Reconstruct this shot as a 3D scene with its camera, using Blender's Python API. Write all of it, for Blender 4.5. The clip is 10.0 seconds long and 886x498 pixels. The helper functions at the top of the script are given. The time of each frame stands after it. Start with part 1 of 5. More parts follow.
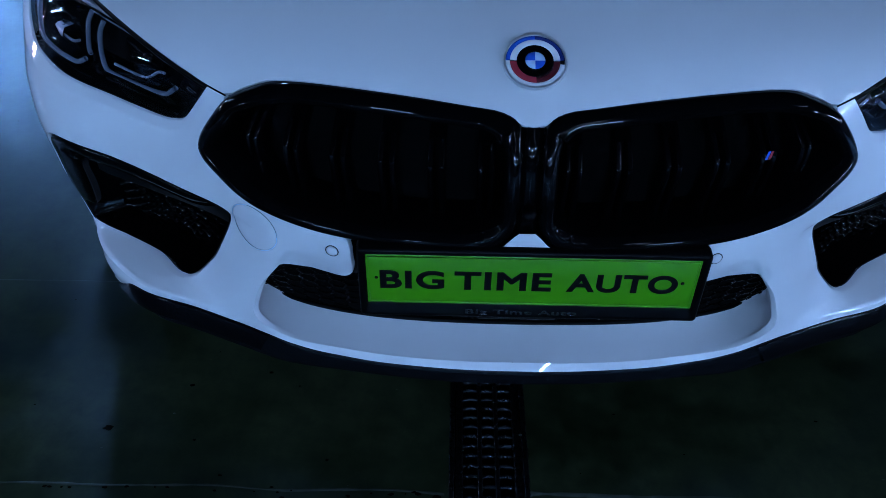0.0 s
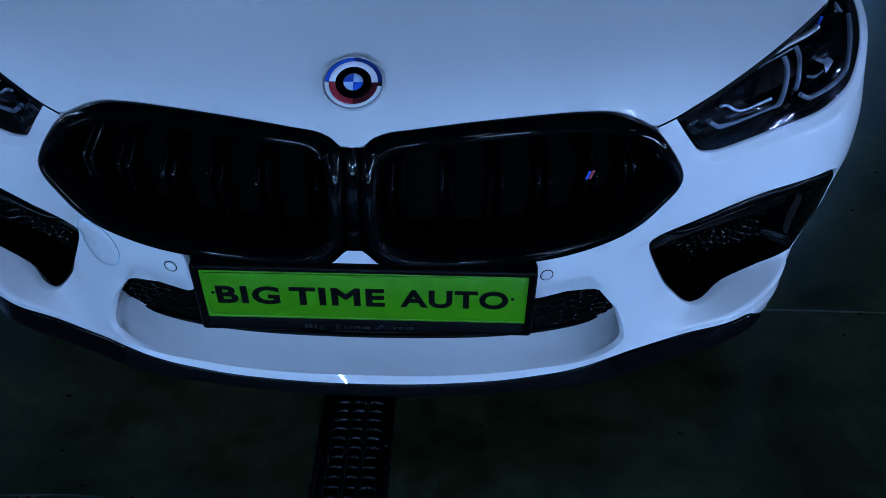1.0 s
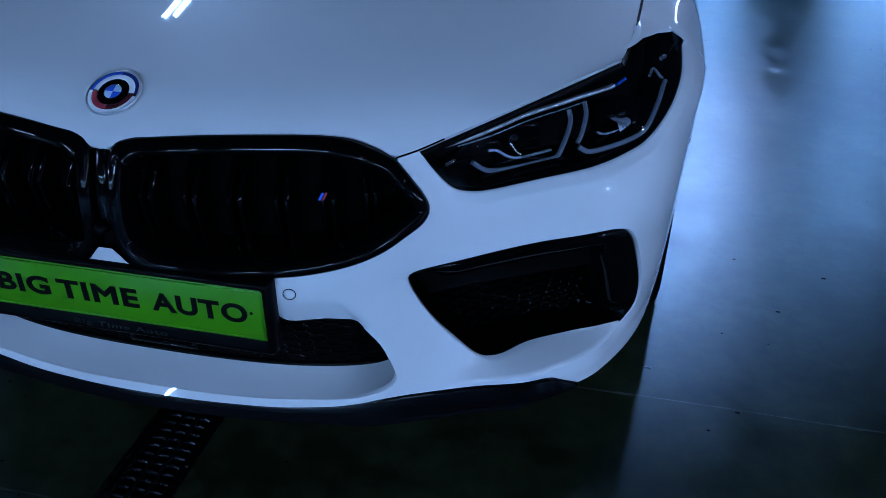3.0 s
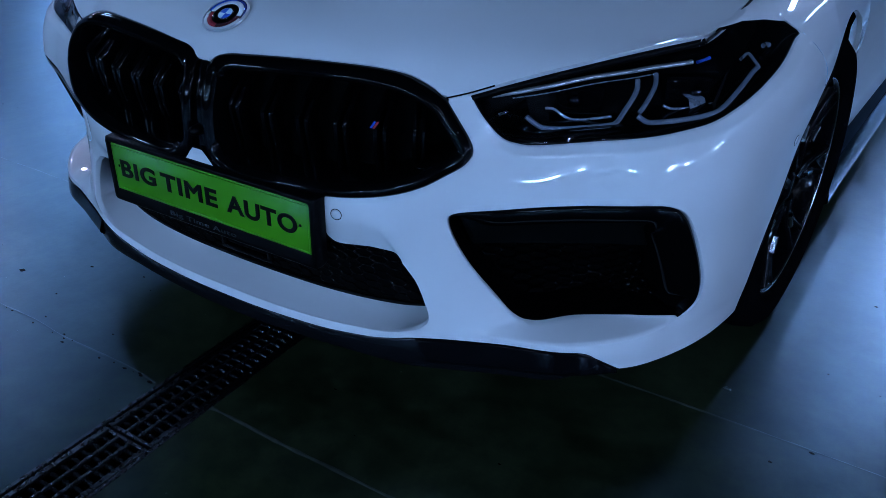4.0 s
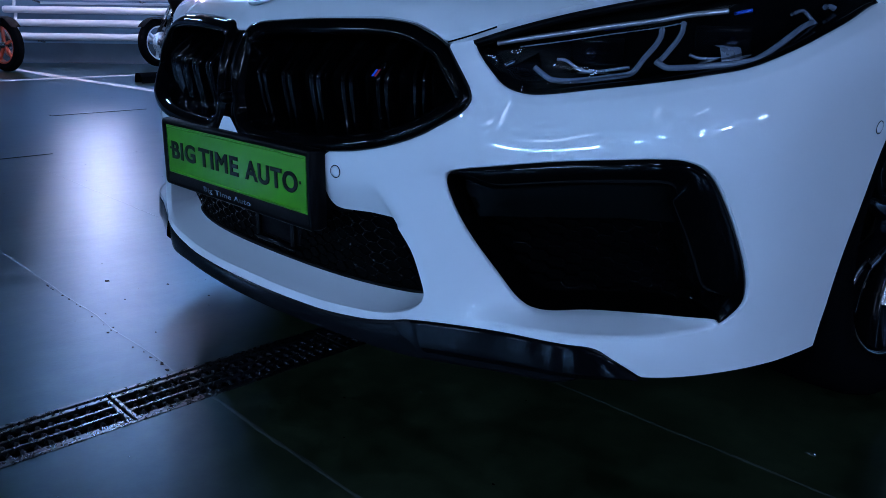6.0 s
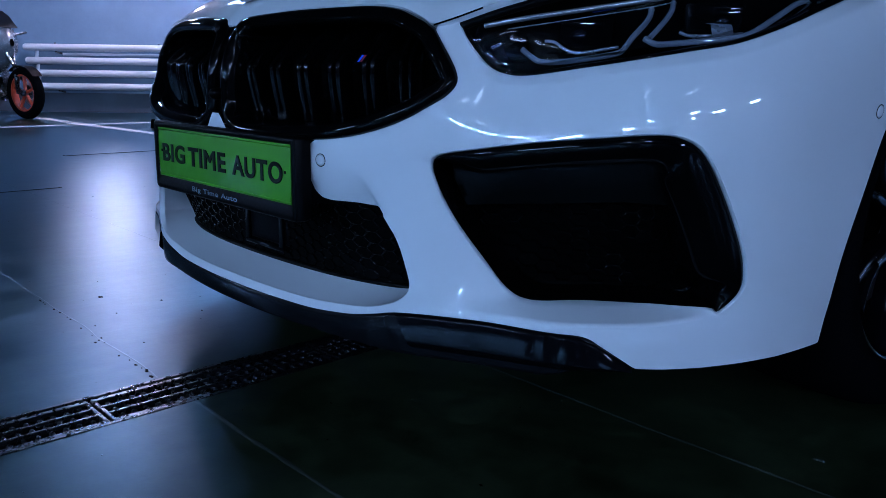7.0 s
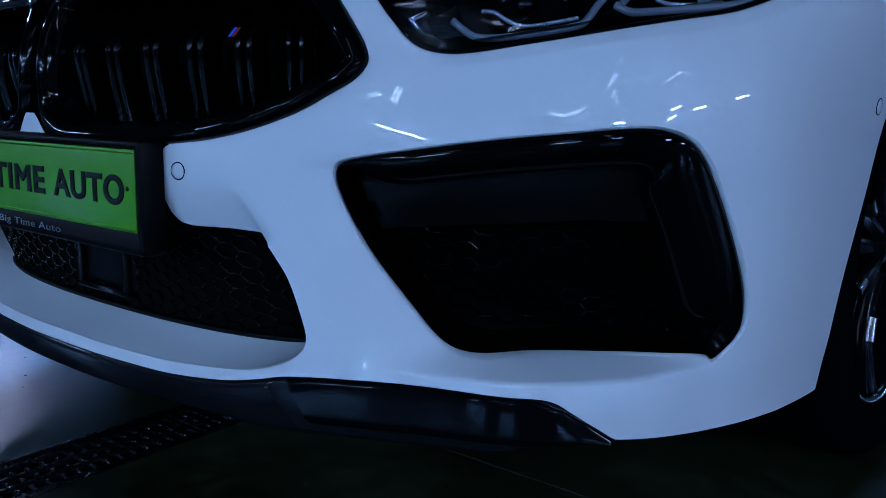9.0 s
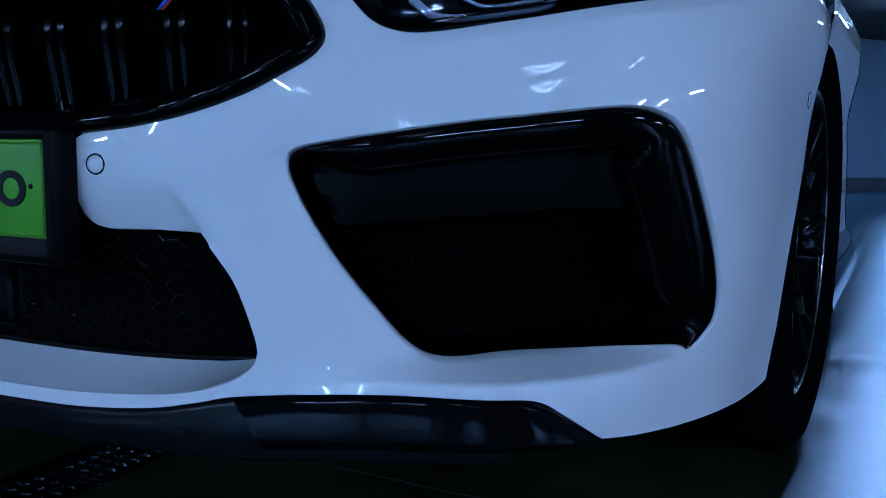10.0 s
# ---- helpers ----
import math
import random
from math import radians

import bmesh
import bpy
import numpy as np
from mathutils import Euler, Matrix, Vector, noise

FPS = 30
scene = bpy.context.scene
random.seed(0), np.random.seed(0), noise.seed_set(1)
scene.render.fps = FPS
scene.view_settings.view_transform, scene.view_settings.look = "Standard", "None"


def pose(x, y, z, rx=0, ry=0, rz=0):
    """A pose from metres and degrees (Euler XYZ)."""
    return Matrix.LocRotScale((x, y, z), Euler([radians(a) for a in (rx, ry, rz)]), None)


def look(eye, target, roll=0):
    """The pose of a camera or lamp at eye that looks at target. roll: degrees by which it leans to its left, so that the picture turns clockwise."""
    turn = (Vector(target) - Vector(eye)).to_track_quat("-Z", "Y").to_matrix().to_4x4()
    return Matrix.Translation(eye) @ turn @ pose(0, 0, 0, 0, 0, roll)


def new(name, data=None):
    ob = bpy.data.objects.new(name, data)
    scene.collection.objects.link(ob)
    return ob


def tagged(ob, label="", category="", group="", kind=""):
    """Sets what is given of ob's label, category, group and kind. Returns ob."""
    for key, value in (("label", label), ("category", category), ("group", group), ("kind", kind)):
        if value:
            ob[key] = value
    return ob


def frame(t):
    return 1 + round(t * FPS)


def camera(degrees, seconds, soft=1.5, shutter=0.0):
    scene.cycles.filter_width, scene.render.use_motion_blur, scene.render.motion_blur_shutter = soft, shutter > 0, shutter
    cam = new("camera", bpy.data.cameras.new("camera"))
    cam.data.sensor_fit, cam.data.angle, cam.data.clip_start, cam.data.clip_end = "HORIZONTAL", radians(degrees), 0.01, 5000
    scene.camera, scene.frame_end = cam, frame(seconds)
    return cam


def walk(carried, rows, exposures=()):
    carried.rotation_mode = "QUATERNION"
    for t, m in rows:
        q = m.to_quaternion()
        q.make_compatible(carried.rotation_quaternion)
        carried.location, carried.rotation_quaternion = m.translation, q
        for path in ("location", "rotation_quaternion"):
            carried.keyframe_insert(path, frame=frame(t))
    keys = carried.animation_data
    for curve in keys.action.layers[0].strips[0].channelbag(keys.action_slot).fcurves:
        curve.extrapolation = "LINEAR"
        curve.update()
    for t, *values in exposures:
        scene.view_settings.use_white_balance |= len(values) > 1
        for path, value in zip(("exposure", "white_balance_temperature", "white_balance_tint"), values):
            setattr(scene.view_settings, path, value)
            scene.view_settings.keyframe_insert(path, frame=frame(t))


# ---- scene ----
from mathutils.geometry import delaunay_2d_cdt

cam = camera(58.5, 10.0, soft=0.6)
PATH = [
    (0, (-0.114, -0.936, 1.303), (-0.138, 0.601, 0.024), 0.6),
    (0.5, (0.006, -0.928, 1.328), (-0.006, 0.614, 0.053), 1.0),
    (1, (0.144, -0.936, 1.338), (0.134, 0.606, 0.065), 1.1),
    (1.5, (0.313, -0.969, 1.337), (0.307, 0.578, 0.069), 1.1),
    (2, (0.451, -0.964, 1.302), (0.454, 0.591, 0.045), 1.3),
    (2.2, (0.5, -0.967, 1.288), (0.498, 0.6, 0.045), 1.2),
    (3.3, (0.9, -0.971, 1.209), (0.377, 0.685, 0.217), 1.0),
    (3.5, (0.967, -0.975, 1.183), (0.358, 0.658, 0.2), 1.4),
    (4, (1.121, -0.955, 1.126), (0.231, 0.548, 0.152), 1.5),
    (4.5, (1.228, -0.892, 1.06), (0.176, 0.535, 0.133), 1.5),
    (5, (1.324, -0.858, 0.991), (0.134, 0.535, 0.188), 1.1),
    (5.5, (1.365, -0.801, 0.869), (0.063, 0.559, 0.194), 1.1),
    (5.7, (1.378, -0.786, 0.812), (0.041, 0.562, 0.183), 1.1),
    (6.8, (1.412, -0.718, 0.652), (-0.003, 0.615, 0.185), 0.8),
    (7, (1.416, -0.718, 0.631), (-0.007, 0.618, 0.194), 0.8),
    (7.5, (1.416, -0.704, 0.58), (-0.019, 0.637, 0.204), 0.9),
    (8, (1.374, -0.642, 0.575), (-0.064, 0.699, 0.21), 0.9),
    (8.5, (1.264, -0.582, 0.591), (-0.11, 0.825, 0.23), 0.9),
    (9, (1.154, -0.533, 0.56), (-0.043, 1.034, 0.222), 1.2),
    (9.5, (1.071, -0.536, 0.541), (0.038, 1.146, 0.223), 0.9),
    (10, (1.002, -0.549, 0.493), (0.128, 1.236, 0.27), 0.8),
]
walk(cam, [(t, look(eye, target, roll)) for t, eye, target, roll in PATH], [(0.0, -0.03), (0.5, 0.06), (2.0, 0.0), (3.5, -0.28), (5.5, -0.30), (7.5, -0.43), (10.0, -0.34)])

# unseen ceiling lamps, some only added fill: x, y, turn, and the kind of tube
LAMPS = [(x, y, 0, "cold") for x in (-5.2, -1.6) for y in (7.2, 11.0)]
# lamps at y 12.6, 14.4 and 2.8 are fill added for wall and bonnet
LAMPS += [(1.75, 6.7, 0, "mild"), (3.3, 6.7, 90, "faint"), (1.53, 5.2, 0, "soft"), (2.05, 9.5, 0, "dim"), (2.05, 12.6, 0, "cold"), (5.2, 14.4, 90, "cold"), (-1.6, 2.8, 0, "dim"), (-5.6, 2.7, 69, "dim")]
LAMPS += [(-8.7, 3.05, 69, "warm"), (-7.6, 4.9, 69, "cold"), (-4.9, 1.4, 69, "dim"), (-8.6, 0.6, 69, "dim")]
# unseen rows behind the camera, added to light the nose at a low angle
LAMPS += [(x, -9.6, 90, "front_fill") for x in (-4.8, 0.0, 4.8)] + [(x, -13.0, 90, "front_fill") for x in (-2.4, 2.4)]
# unseen side lamps added to brighten the car's flanks
LAMPS += [(11.4, -2.6, 0, "side_fill"), (11.4, -6.4, 0, "side_fill"), (9.0, -4.5, 0, "side_fill"), (11.4, 1.2, 0, "side_fill"), (-9.6, -6.0, 0, "side_fill")]
LAMPS += [(4.1, -1.9, 8, "low"), (1.6, -3.3, 5, "low"), (2.1, -4.5, 15, "low"), (1.55, -6.6, 0, "low"), (3.6, -8.0, 20, "low")]
# tubes: colour and strength
TUBES = {
    "cold": ((0.305, 0.535, 1.02), 275.0),
    "low": ((0.45, 0.62, 1.0), 20.0),
    "dim": ((0.305, 0.535, 1.02), 140.0),
    "faint": ((0.305, 0.535, 1.02), 115.0),
    "soft": ((0.305, 0.535, 1.02), 200.0),
    "mild": ((0.46, 0.57, 1.0), 380.0),
    "warm": ((0.74, 0.62, 0.90), 560.0),
    "side_fill": ((0.345, 0.53, 1.0), 870.0),
    "front_fill": ((0.29, 0.54, 1.02), 1080.0),
}

# ---------------------------------------------------------------- world and lamps' colours
world = bpy.data.worlds.new("world")
scene.world = world
world.use_nodes = True
world.node_tree.nodes["Background"].inputs[0].default_value = (0.12, 0.2, 0.36, 1)
world.node_tree.nodes["Background"].inputs[1].default_value = 0.02


# ---------------------------------------------------------------- materials
def nodes_of(name):
    m = bpy.data.materials.new(name)
    m.use_nodes = True
    nt = m.node_tree
    return m, nt, nt.nodes["Principled BSDF"]


def coords(nt, scale=1.0):
    tc = nt.nodes.new("ShaderNodeTexCoord")
    mp = nt.nodes.new("ShaderNodeMapping")
    mp.inputs["Scale"].default_value = (scale, scale, scale) if not isinstance(scale, tuple) else scale
    nt.links.new(tc.outputs["Object"], mp.inputs["Vector"])
    return mp.outputs["Vector"]


def noise_tex(nt, vec, scale, detail=4.0, rough=0.55):
    n = nt.nodes.new("ShaderNodeTexNoise")
    n.inputs["Scale"].default_value, n.inputs["Detail"].default_value, n.inputs["Roughness"].default_value = scale, detail, rough
    nt.links.new(vec, n.inputs["Vector"])
    return n.outputs["Fac"]


def ramp(nt, fac, stops):
    r = nt.nodes.new("ShaderNodeValToRGB")
    el = r.color_ramp.elements
    while len(el) < len(stops):
        el.new(0.5)
    for e, (p, c) in zip(el, stops):
        e.position = p
        e.color = (c, c, c, 1) if not isinstance(c, tuple) else (*c, 1)
    nt.links.new(fac, r.inputs["Fac"])
    return r.outputs["Color"]


def bump(nt, height, bsdf, strength, distance):
    b = nt.nodes.new("ShaderNodeBump")
    b.inputs["Strength"].default_value, b.inputs["Distance"].default_value = strength, distance
    nt.links.new(height, b.inputs["Height"])
    nt.links.new(b.outputs["Normal"], bsdf.inputs["Normal"])
    return b


def surface(name, colour, rough=0.4, metal=0.0, coat=0.0, grain=0.0, grain_scale=40.0, bumpy=0.0, spec=0.5, var=0.08):
    """A painted, moulded or metal surface with a grain and a large, faint unevenness."""
    m, nt, b = nodes_of(name)
    v = coords(nt)
    big, fine = noise_tex(nt, v, 3.0, 3), noise_tex(nt, v, grain_scale, 5)
    lo = tuple(c * (1 - var) for c in colour)
    hi = tuple(min(1, c * (1 + var)) for c in colour)
    nt.links.new(ramp(nt, big, [(0.3, lo), (0.7, hi)]), b.inputs["Base Color"])
    nt.links.new(ramp(nt, fine, [(0.3, max(0.01, rough - grain)), (0.7, min(1, rough + grain))]), b.inputs["Roughness"])
    b.inputs["Metallic"].default_value = metal
    b.inputs["Coat Weight"].default_value, b.inputs["Coat Roughness"].default_value = coat, 0.02
    b.inputs["Specular IOR Level"].default_value = spec
    if bumpy:
        bump(nt, fine, b, bumpy, 0.002)
    return m


def glass_material(name, tint=(1, 1, 1)):
    """A clear pane: what lies behind shows through, with a mirror gloss that grows at a slant."""
    m = bpy.data.materials.new(name)
    m.use_nodes = True
    nt = m.node_tree
    nt.nodes.remove(nt.nodes["Principled BSDF"])
    tr, gl, mx, fr = (nt.nodes.new("ShaderNode" + k) for k in ("BsdfTransparent", "BsdfGlossy", "MixShader", "Fresnel"))
    tr.inputs[0].default_value = (*tint, 1)
    gl.inputs["Roughness"].default_value = 0.02
    fr.inputs["IOR"].default_value = 1.45
    nt.links.new(fr.outputs[0], mx.inputs[0])
    nt.links.new(tr.outputs[0], mx.inputs[1])
    nt.links.new(gl.outputs[0], mx.inputs[2])
    nt.links.new(mx.outputs[0], nt.nodes["Material Output"].inputs[0])
    return m


def glow(name, colour, strength):
    m, nt, b = nodes_of(name)
    b.inputs["Base Color"].default_value = (0.8, 0.8, 0.8, 1)
    b.inputs["Emission Color"].default_value = (*colour, 1)
    b.inputs["Emission Strength"].default_value = strength
    return m


def floor_material(name, low, high):
    """Sealed concrete: clouded from a low to a high colour, scuffed and unevenly polished."""
    m, nt, b = nodes_of(name)
    v = coords(nt)
    cloud, fine, scuff = noise_tex(nt, v, 2.6, 7, 0.62), noise_tex(nt, v, 22, 6, 0.65), noise_tex(nt, coords(nt, (8.0, 1.8, 1)), 2.0, 4, 0.6)
    mix = nt.nodes.new("ShaderNodeMix")
    mix.data_type = "RGBA"
    mix.blend_type = "MULTIPLY"
    mix.inputs[0].default_value = 0.8
    nt.links.new(ramp(nt, cloud, [(0.34, low), (0.68, high)]), mix.inputs[6])
    nt.links.new(ramp(nt, fine, [(0.32, 0.4), (0.62, 1.0)]), mix.inputs[7])
    nt.links.new(mix.outputs[2], b.inputs["Base Color"])
    mottle = nt.nodes.new("ShaderNodeMath")
    mottle.operation = "MULTIPLY"
    nt.links.new(ramp(nt, scuff, [(0.2, 0.29), (0.8, 0.37)]), mottle.inputs[0])
    nt.links.new(ramp(nt, noise_tex(nt, v, 6.5, 6, 0.7), [(0.3, 0.86), (0.68, 1.14)]), mottle.inputs[1])
    h = nt.nodes.new("ShaderNodeMath")
    h.operation = "ADD"
    nt.links.new(fine, h.inputs[0])
    nt.links.new(noise_tex(nt, v, 120, 3), h.inputs[1])
    # trowel marks: long shallow waves in the slab
    waves = nt.nodes.new("ShaderNodeMath")
    waves.operation = "MULTIPLY_ADD"
    waves.inputs[1].default_value = 5.0
    nt.links.new(noise_tex(nt, coords(nt, (10.0, 3.5, 1)), 1.0, 3, 0.5), waves.inputs[0])
    nt.links.new(h.outputs[0], waves.inputs[2])
    relief = bump(nt, waves.outputs[0], b, 0.06, 0.002)
    nt.nodes.remove(b)
    matt, gloss, blend, fresnel = (nt.nodes.new("ShaderNode" + k) for k in ("BsdfDiffuse", "BsdfGlossy", "MixShader", "Fresnel"))
    gloss.distribution = "BECKMANN"
    gloss.inputs["Color"].default_value = (0.60, 0.84, 1.0, 1)
    fresnel.inputs["IOR"].default_value = 1.43
    nt.links.new(mix.outputs[2], matt.inputs["Color"])
    nt.links.new(mottle.outputs[0], gloss.inputs["Roughness"])
    for n in (matt, gloss, fresnel):
        nt.links.new(relief.outputs[0], n.inputs["Normal"])
    nt.links.new(fresnel.outputs[0], blend.inputs[0])
    nt.links.new(matt.outputs[0], blend.inputs[1])
    nt.links.new(gloss.outputs[0], blend.inputs[2])
    nt.links.new(blend.outputs[0], nt.nodes["Material Output"].inputs[0])
    return m


WHITE = surface("white_car_paint", (0.62, 0.63, 0.64), 0.45, coat=1.0, grain=0.03, var=0.015, spec=0.15)
GLOSS = surface("gloss_black", (0.0012, 0.0012, 0.0014), 0.03, grain=0.01, spec=0.08)
SLAT = surface("gloss_black_slat", (0.0008, 0.0008, 0.001), 0.04, grain=0.01, spec=0.11)
NET = surface("black_grille_mesh", (0.0004, 0.0004, 0.0005), 0.045, grain=0.01, spec=0.09)
SATIN = surface("black_plastic", (0.001, 0.001, 0.0012), 0.42, spec=0.05, grain=0.1, grain_scale=160, bumpy=0.1)
PANEL = surface("satin_grey_black_panel", (0.0016, 0.002, 0.002), 0.30, spec=0.05, grain=0.01)
# near-black: painted shade behind the grilles, also matt black parts and grit
DEEP = surface("shade_and_matt_black", (0.001, 0.001, 0.001), 0.8, spec=0.03)
CARBON = surface("polished_black_lip", (0.002, 0.002, 0.0026), 0.03, grain=0.01, spec=0.07)
LIP = surface("satin_black_lip", (0.0035, 0.004, 0.005), 0.22, grain=0.02, spec=0.12)
RUBBER = surface("tyre_rubber", (0.002, 0.002, 0.0023), 0.7, grain=0.1, grain_scale=90, bumpy=0.2, spec=0.0)
ALLOY = surface("dark_alloy", (0.002, 0.002, 0.0026), 0.12, spec=0.09, grain=0.04)
BRIGHT = surface("machined_alloy", (0.55, 0.56, 0.58), 0.22, metal=1.0, grain=0.06)
STEEL_DARK = surface("dull_dark_steel", (0.02, 0.02, 0.022), 0.35, metal=0.8, grain=0.08)
CHROME = surface("chrome", (0.72, 0.73, 0.76), 0.08, metal=1.0, grain=0.03)
SILVER = surface("satin_silver", (0.75, 0.77, 0.80), 0.38, metal=0.9, grain=0.05)
REFLECTOR = surface("grey_reflector", (0.30, 0.34, 0.40), 0.30, metal=0.6, grain=0.08, var=0.3)
DARK_CHROME = surface("smoked_chrome", (0.035, 0.037, 0.045), 0.14, metal=1.0, grain=0.04)
TUBE_CLEAR = surface("frosted_light_guide", (0.13, 0.15, 0.185), 0.2, coat=0.5, grain=0.05)
GREEN = surface("green_plate_face", (0.043, 0.225, 0.0022), 0.35, coat=0.2, grain=0.06, var=0.04)
INK = surface("black_plate_letter", (0.003, 0.0035, 0.0035), 0.35, spec=0.12, grain=0.06)
PALE_INK = surface("pale_grey_print", (0.46, 0.47, 0.49), 0.20, metal=1.0, grain=0.05)
BLUE = surface("blue_enamel", (0.02, 0.10, 0.55), 0.18, coat=0.8, grain=0.03)
NAVY = surface("navy_enamel", (0.012, 0.03, 0.16), 0.18, coat=0.8, grain=0.03)
MAROON = surface("maroon_enamel", (0.07, 0.01, 0.015), 0.18, coat=0.8, grain=0.03)
RED = surface("red_enamel", (0.33, 0.03, 0.045), 0.18, coat=0.8, grain=0.03)
ENAMEL = surface("white_enamel", (0.8, 0.8, 0.82), 0.18, coat=0.8, grain=0.03)
PALE_BLUE = surface("pale_blue_enamel", (0.42, 0.58, 0.80), 0.18, coat=0.8, grain=0.03)
STEEL = surface("galvanised_steel", (0.42, 0.43, 0.44), 0.35, metal=0.9, grain=0.15, grain_scale=60, bumpy=0.1, var=0.25)
GRATE = surface("worn_dark_iron", (0.07, 0.076, 0.088), 0.28, metal=1.0, grain=0.03, grain_scale=70, bumpy=0.0, var=0.2)
WALL = surface("painted_wall", (0.115, 0.185, 0.26), 0.55, grain=0.12, grain_scale=30, bumpy=0.15, var=0.08)
DARK_WALL = surface("dark_grey_wall", (0.04, 0.044, 0.05), 0.6, grain=0.12, grain_scale=30, bumpy=0.15, var=0.12)
WALL_FOOT = surface("dark_wall_base", (0.035, 0.045, 0.06), 0.5, grain=0.12, grain_scale=30, bumpy=0.15, var=0.12)
CEIL = surface("dark_ceiling", (0.06, 0.065, 0.07), 0.8, grain=0.1, grain_scale=12, bumpy=0.2, var=0.12)
LINE = surface("worn_white_marking", (0.42, 0.44, 0.44), 0.4, grain=0.15, grain_scale=50, bumpy=0.2, var=0.2)
PIPE = surface("white_painted_steel", (0.50, 0.52, 0.55), 0.35, grain=0.1, grain_scale=50, bumpy=0.1, var=0.06)
GREY = surface("grey_fairing_paint", (0.09, 0.10, 0.115), 0.25, coat=0.5, grain=0.05)
ORANGE = surface("orange_red_rim", (0.42, 0.045, 0.016), 0.35, coat=0.4, grain=0.06)
FLOOR = floor_material("sealed_concrete", (0.0045, 0.0088, 0.0034), (0.030, 0.041, 0.020))
JOINT = floor_material("dirty_joint", (0.022, 0.029, 0.023), (0.075, 0.09, 0.075))
FADED = floor_material("faded_marking", (0.012, 0.018, 0.014), (0.042, 0.056, 0.046))
COVER = glass_material("clear_lens_cover", (0.88, 0.90, 0.93))
PANE = glass_material("smoked_pane", (0.05, 0.06, 0.07))


# ---------------------------------------------------------------- mesh helpers
def thing(name, at=(0, 0, 0), **tags):
    ob = new(name)
    ob.location = at
    ob.empty_display_size = 0.1
    return tagged(ob, **tags)


def put(name, data, material, parent=None, label="", smooth=True):
    if isinstance(data, bmesh.types.BMesh):
        me = bpy.data.meshes.new(name)
        data.to_mesh(me)
        data.free()
    else:
        me = bpy.data.meshes.new(name)
        me.from_pydata([tuple(v) for v in data[0]], [], data[1])
    me.materials.append(material)
    me.polygons.foreach_set("use_smooth", [smooth] * len(me.polygons))
    me.update()
    ob = new(name, me)
    if parent:
        ob.parent = parent
        ob.matrix_parent_inverse = Matrix.Translation(-parent.location) if parent.type == "EMPTY" and parent.parent is None else Matrix()
    return tagged(ob, label=label)


def part(name, data, material, parent, label="", smooth=True):
    """One mesh object under a thing or under a part."""
    return put(name, data, material, parent, label, smooth)


def joined(*pieces):
    verts, faces = [], []
    for v, f in pieces:
        k = len(verts)
        verts += list(v)
        faces += [tuple(i + k for i in face) for face in f]
    return verts, faces


def mirrored(data):
    return [(-v[0], v[1], v[2]) for v in data[0]], [tuple(reversed(f)) for f in data[1]]


def box(x0, x1, y0, y1, z0, z1, bevel=0.0, segments=2):
    bm = bmesh.new()
    bmesh.ops.create_cube(bm, size=1)
    bmesh.ops.scale(bm, vec=(x1 - x0, y1 - y0, z1 - z0), verts=bm.verts)
    bmesh.ops.translate(bm, vec=((x0 + x1) / 2, (y0 + y1) / 2, (z0 + z1) / 2), verts=bm.verts)
    if bevel:
        bmesh.ops.bevel(bm, geom=bm.edges[:], offset=bevel, segments=segments, profile=0.6, affect="EDGES")
    return bm


def smooth_line(points, per=6, closed=False):
    """A smooth line through the points."""
    p = [np.array(q, float) for q in points]
    n, out = len(p), []
    for i in range(n if closed else n - 1):
        b, c = p[i], p[(i + 1) % n]
        a = p[i - 1] if closed or i else 2 * b - c
        d = p[(i + 2) % n] if closed or i + 2 < n else 2 * c - b
        for k in range(per):
            t = k / per
            out.append(0.5 * (2 * b + (c - a) * t + (2 * a - 5 * b + 4 * c - d) * t * t + (3 * b - a - 3 * c + d) * t ** 3))
    if not closed:
        out.append(p[-1])
    return out


def evenly(line, step, closed=False):
    """The line again, in even steps."""
    q = np.array(list(line) + ([line[0]] if closed else []))
    l = np.r_[0, np.cumsum(np.linalg.norm(np.diff(q, axis=0), axis=1))]
    n = max(3, int(round(l[-1] / step)))
    s = np.linspace(0, l[-1], n + 1)
    r = np.stack([np.interp(s, l, q[:, k]) for k in range(q.shape[1])], 1)
    return r[:-1] if closed else r


def loft(rows, closed=False):
    """A sheet through rows of points of one length."""
    n = len(rows[0])
    verts = [p for r in rows for p in r]
    faces = []
    for i in range(len(rows) - 1):
        for k in range(n if closed else n - 1):
            a, b = i * n + k, i * n + (k + 1) % n
            faces.append((a, b, b + n, a + n))
    return verts, faces


def tube(line, radius, sides=8, cap=True, flat=1.0):
    """A round bar along a line of 3D points."""
    p = [Vector(q) for q in line]
    rows, up = [], Vector((0, 0, 1))
    for i, q in enumerate(p):
        t = (p[min(i + 1, len(p) - 1)] - p[max(i - 1, 0)]).normalized()
        u = t.cross(up if abs(t.z) < 0.95 else Vector((1, 0, 0))).normalized()
        v = u.cross(t)
        rows.append([q + radius * (math.cos(a) * u + flat * math.sin(a) * v) for a in (2 * math.pi * k / sides for k in range(sides))])
    verts, faces = loft(rows, True)
    if cap:
        faces += [tuple(range(sides)), tuple(reversed(range(len(verts) - sides, len(verts))))]
    return verts, faces


def lathe(profile, steps=48, axis="x"):
    """A turned body: profile of (along, radius)."""
    rows = []
    for k in range(steps):
        a = 2 * math.pi * k / steps
        c, s = math.cos(a), math.sin(a)
        rows.append([(u, r * c, r * s) if axis == "x" else (r * c, u, r * s) if axis == "y" else (r * c, r * s, u) for u, r in profile])
    rows.append(rows[0])
    return loft(rows)


